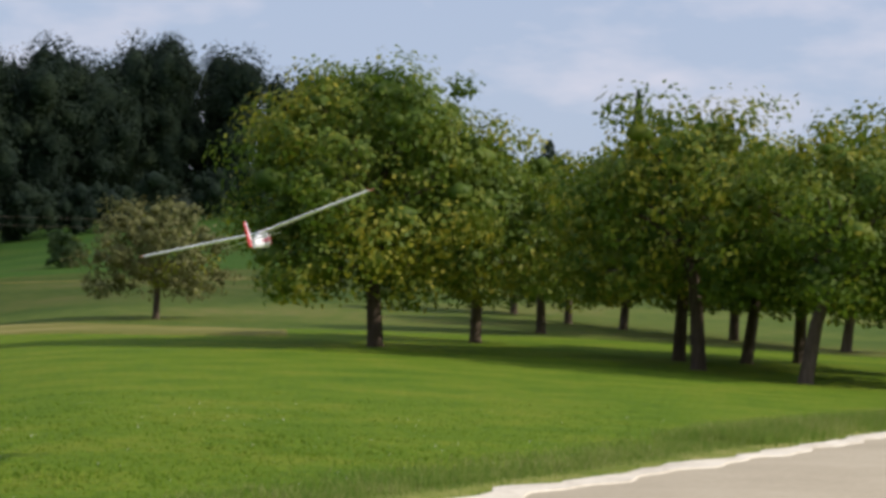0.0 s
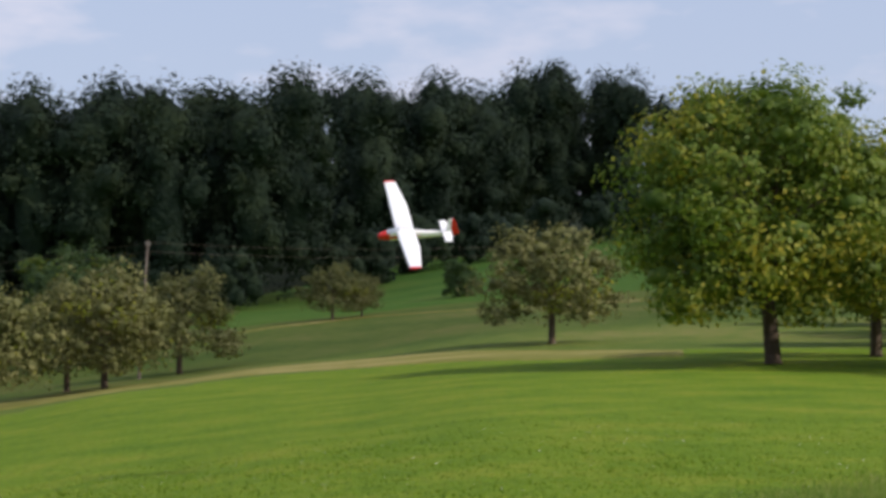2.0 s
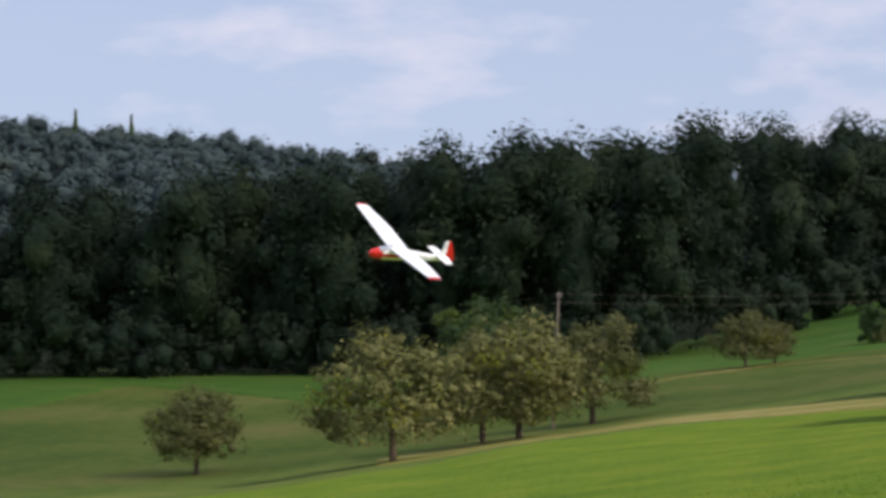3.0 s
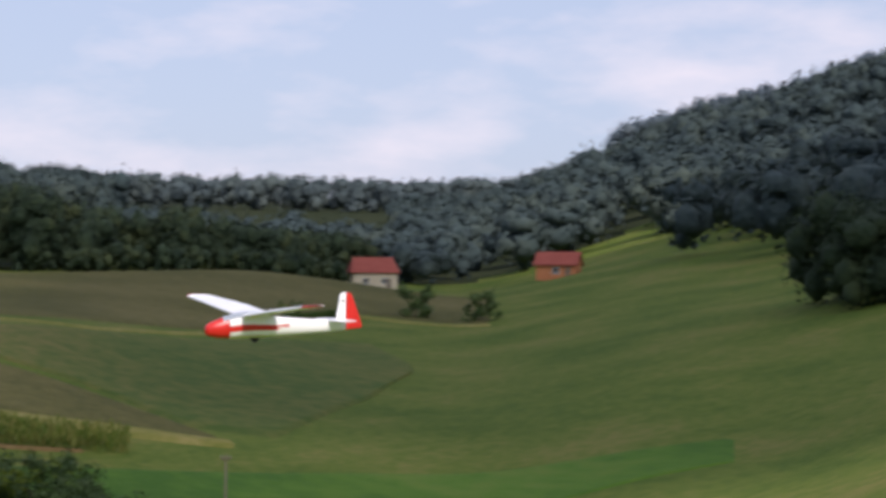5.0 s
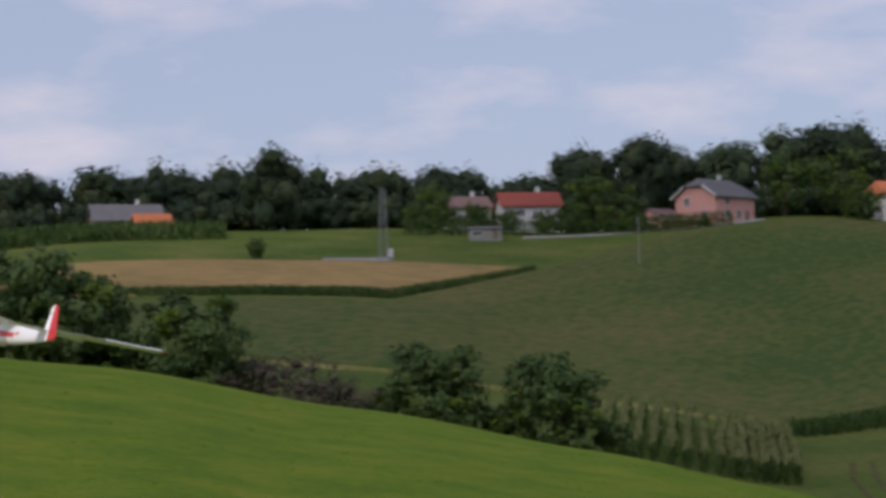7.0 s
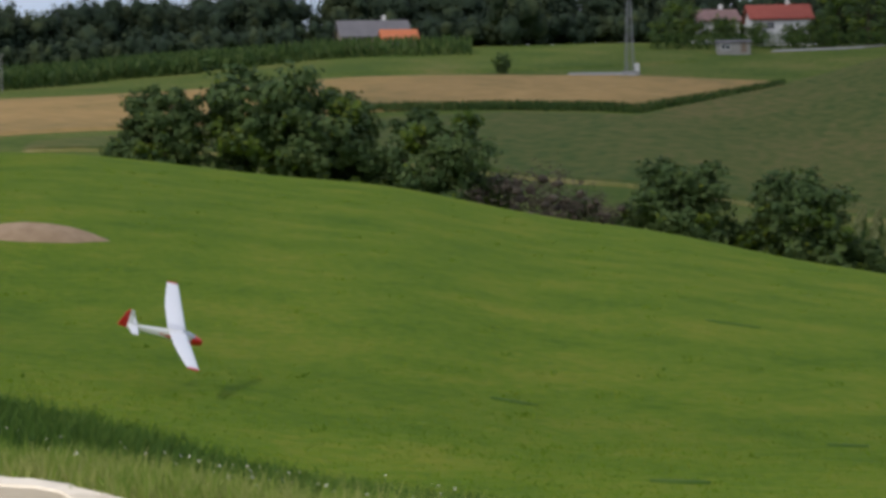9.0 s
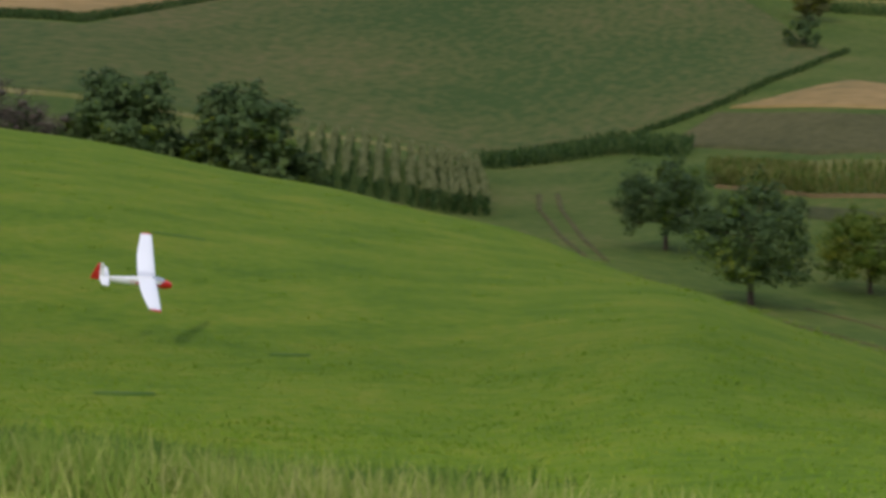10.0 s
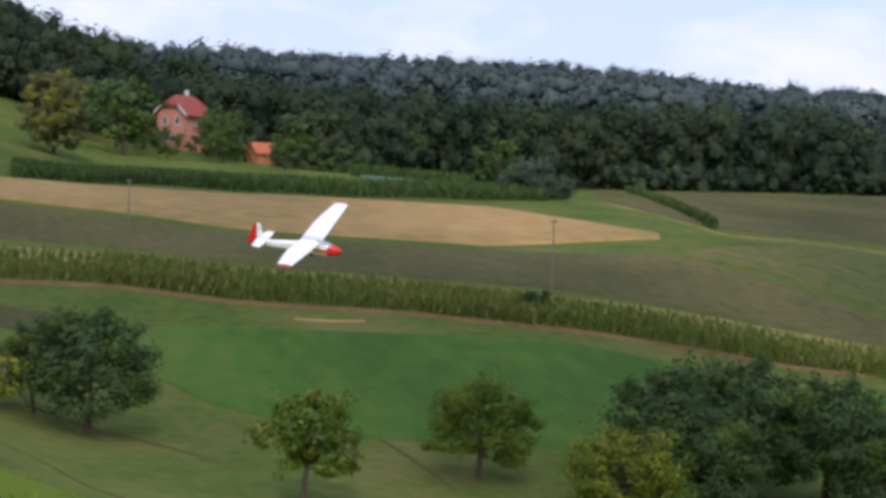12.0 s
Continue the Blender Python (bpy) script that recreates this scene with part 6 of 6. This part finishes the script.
        wing = panel("wing", [sec(f) for f in (0.0, 0.15, 0.3, 0.45, 0.6, 0.75, 0.9, 0.965)], white, ob)
        tip = [sec(0.966), sec(0.985)]
        last = sec(1.0)
        panel("wingtip", tip + [(last[0] * 0.8, 0.10, last[2] + 0.02, last[3], last[4])], red, wing, "red wingtip")
        # aileron along the outer trailing edge
        c0, c1 = sec(0.55), sec(0.95)
        v, fc = [], []
        for c in (c0, c1):
            for t, dz in ((0.90, 0.016), (1.02, 0.006), (1.02, 0.000), (0.90, 0.000)):
                v.append(((NOSE - c[2] - t * c[0]) * K, c[3] * K, (c[4] + dz) * K))
        fc = [(0, 1, 5, 4), (1, 2, 6, 5), (2, 3, 7, 6), (3, 0, 4, 7), (0, 3, 2, 1), (4, 5, 6, 7)]
        part("aileron", mesh_of("aileron", v, fc, [white]), wing)

    def slab(name, outline, half, mat, parent, label=""):
        """A thin upright plate with a rounded rim; outline in (distance behind the nose, height)."""
        n = len(outline)
        cx, cz = sum(p[0] for p in outline) / n, sum(p[1] for p in outline) / n
        verts = []
        for y, g in ((-half, 0.93), (-half * 0.5, 1.0), (half * 0.5, 1.0), (half, 0.93)):
            verts += [((NOSE - cx - (p[0] - cx) * g) * K, y * K, (cz + (p[1] - cz) * g) * K) for p in outline]
        faces = [(i * n + j, i * n + (j + 1) % n, (i + 1) * n + (j + 1) % n, (i + 1) * n + j) for i in range(3) for j in range(n)]
        faces += [tuple(range(n)), tuple(3 * n + j for j in range(n - 1, -1, -1))]
        return part(name, mesh_of(name, verts, faces, [mat]), parent, label)

    fin = slab("fin", [(1.10, 0.02), (1.155, 0.03), (1.20, 0.20), (1.215, 0.262), (1.24, 0.275), (1.272, 0.275), (1.245, 0.0), (1.235, -0.04), (1.15, -0.035)], 0.012, white, ob)
    slab("rudder", [(1.276, 0.275), (1.30, 0.272), (1.322, 0.25), (1.37, 0.09), (1.398, -0.02), (1.385, -0.035), (1.24, -0.04), (1.25, 0.0)], 0.010, red, ob, "red rudder")
    slab("marking", [(1.215, 0.196), (1.245, 0.200), (1.245, 0.212), (1.215, 0.208)], 0.014, rubber, fin, "small dark mark")
    for s in (1, -1):
        secs = [(0.17 - 0.055 * f * f, 0.07, 1.085 + 0.02 * f, s * (0.01 + 0.35 * f), 0.045) for f in (0.0, 0.3, 0.6, 0.85, 1.0)]
        panel("tailplane", secs, white, ob)
    bm = bmesh.new()
    bmesh.ops.create_cone(bm, cap_ends=True, segments=18, radius1=0.036 * K, radius2=0.036 * K, depth=0.024 * K, matrix=Matrix.Translation(((NOSE - 0.43) * K, 0, -0.045 * K)) @ Matrix.Rotation(radians(90), 4, "X"))
    bmesh.ops.bevel(bm, geom=[e for e in bm.edges if e.calc_face_angle(0) > 1], offset=0.006, segments=2, affect="EDGES")
    me = bpy.data.meshes.new("wheel")
    bm.to_mesh(me)
    bm.free()
    me.materials.append(rubber)
    part("wheel", me, ob, "small black landing wheel")
    return tagged(ob, "white radio-controlled model glider with red nose, rudder and wingtips", "model glider")


GLIDER = build_glider()
build_grass()

# ------------------------------------------------------------------ what moves
def flight(x, y, z, heading, climb, bank):
    """The glider's pose: where it is, the bearing of its nose, nose up and right wing down, in degrees."""
    return pose(x, y, z, 0, 0, heading + 90) @ pose(0, 0, 0, 0, -climb, 0) @ pose(0, 0, 0, bank, 0, 0)


def motions():
    walk(GLIDER, [
        (0.0, flight(-1.77, 20.42, 2.15, 355.3, 1.4, -18.1)),
        (0.5, flight(-0.84, 24.11, 2.29, 372.7, 3.9, -28.3)),
        (1.0, flight(-1.34, 26.81, 2.41, 403.0, -1.1, -32.8)),
        (1.5, flight(-3.29, 29.00, 2.55, 440.9, -5.8, -33.4)),
        (2.0, flight(-5.76, 27.72, 2.76, 468.8, -5.2, -32.4)),
        (2.5, flight(-7.97, 25.35, 2.74, 484.9, -0.2, -22.6)),
        (3.0, flight(-9.73, 22.74, 2.99, 497.2, 0.5, -25.4)),
        (3.5, flight(-10.62, 19.07, 3.22, 507.7, -6.6, -18.3)),
        (3.7, flight(-10.83, 17.69, 3.19, 512.1, -8.3, -17.8)),
        (4.1, flight(-11.45, 14.56, 2.91, 520.7, -10.7, -12.7)),
        (4.5, flight(-11.97, 11.10, 2.15, 527.7, -9.1, -7.2)),
        (4.9, flight(-12.31, 7.56, 1.43, 531.0, -5.6, -2.5)),
        (5.3, flight(-12.38, 4.17, 1.23, 528.2, -2.1, 0.4)),
        (5.5, flight(-12.51, 2.46, 1.26, 525.4, -0.5, 0.6)),
        (5.9, flight(-12.24, -0.69, 1.57, 518.4, 2.0, 2.8)),
        (6.0, flight(-12.36, -1.53, 1.66, 518.1, 1.3, 4.3)),
        (6.2, flight(-12.14, -2.84, 1.76, 516.3, 1.4, 7.4)),
        (6.5, flight(-12.16, -5.18, 1.89, 515.5, -0.7, 14.1)),
        (6.8, flight(-12.18, -7.07, 1.95, 512.1, -0.7, 15.4)),
        (7.0, flight(-12.41, -8.45, 1.93, 507.2, -1.1, 15.1)),
        (7.2, flight(-12.93, -9.74, 1.86, 501.5, -1.3, 16.5)),
        (7.5, flight(-13.50, -11.76, 1.73, 492.1, -3.1, 17.8)),
        (7.8, flight(-14.47, -13.71, 1.43, 477.4, -7.3, 19.6)),
        (8.1, flight(-15.80, -15.32, 1.03, 460.1, -12.1, 21.3)),
        (8.4, flight(-17.39, -16.30, 0.60, 442.8, -16.2, 22.6)),
        (8.6, flight(-18.58, -16.47, 0.34, 432.4, -17.7, 23.0)),
        (8.8, flight(-19.83, -16.15, 0.12, 423.8, -17.8, 22.9)),
        (9.0, flight(-21.43, -16.05, -0.10, 411.4, -18.1, 25.9)),
        (9.5, flight(-24.30, -14.08, -0.55, 398.0, -15.1, 21.7)),
        (10.0, flight(-26.72, -11.05, -0.87, 389.4, -10.3, 22.4)),
        (10.5, flight(-27.73, -7.16, -0.74, 375.4, -4.7, 25.2)),
        (11.0, flight(-27.69, -3.13, -0.17, 361.9, 0.0, 23.6)),
        (11.5, flight(-26.03, 0.55, 0.68, 347.7, 2.9, 25.8)),
        (12.0, flight(-23.66, 3.54, 0.96, 337.2, -7.4, 17.2)),
    ])


motions()
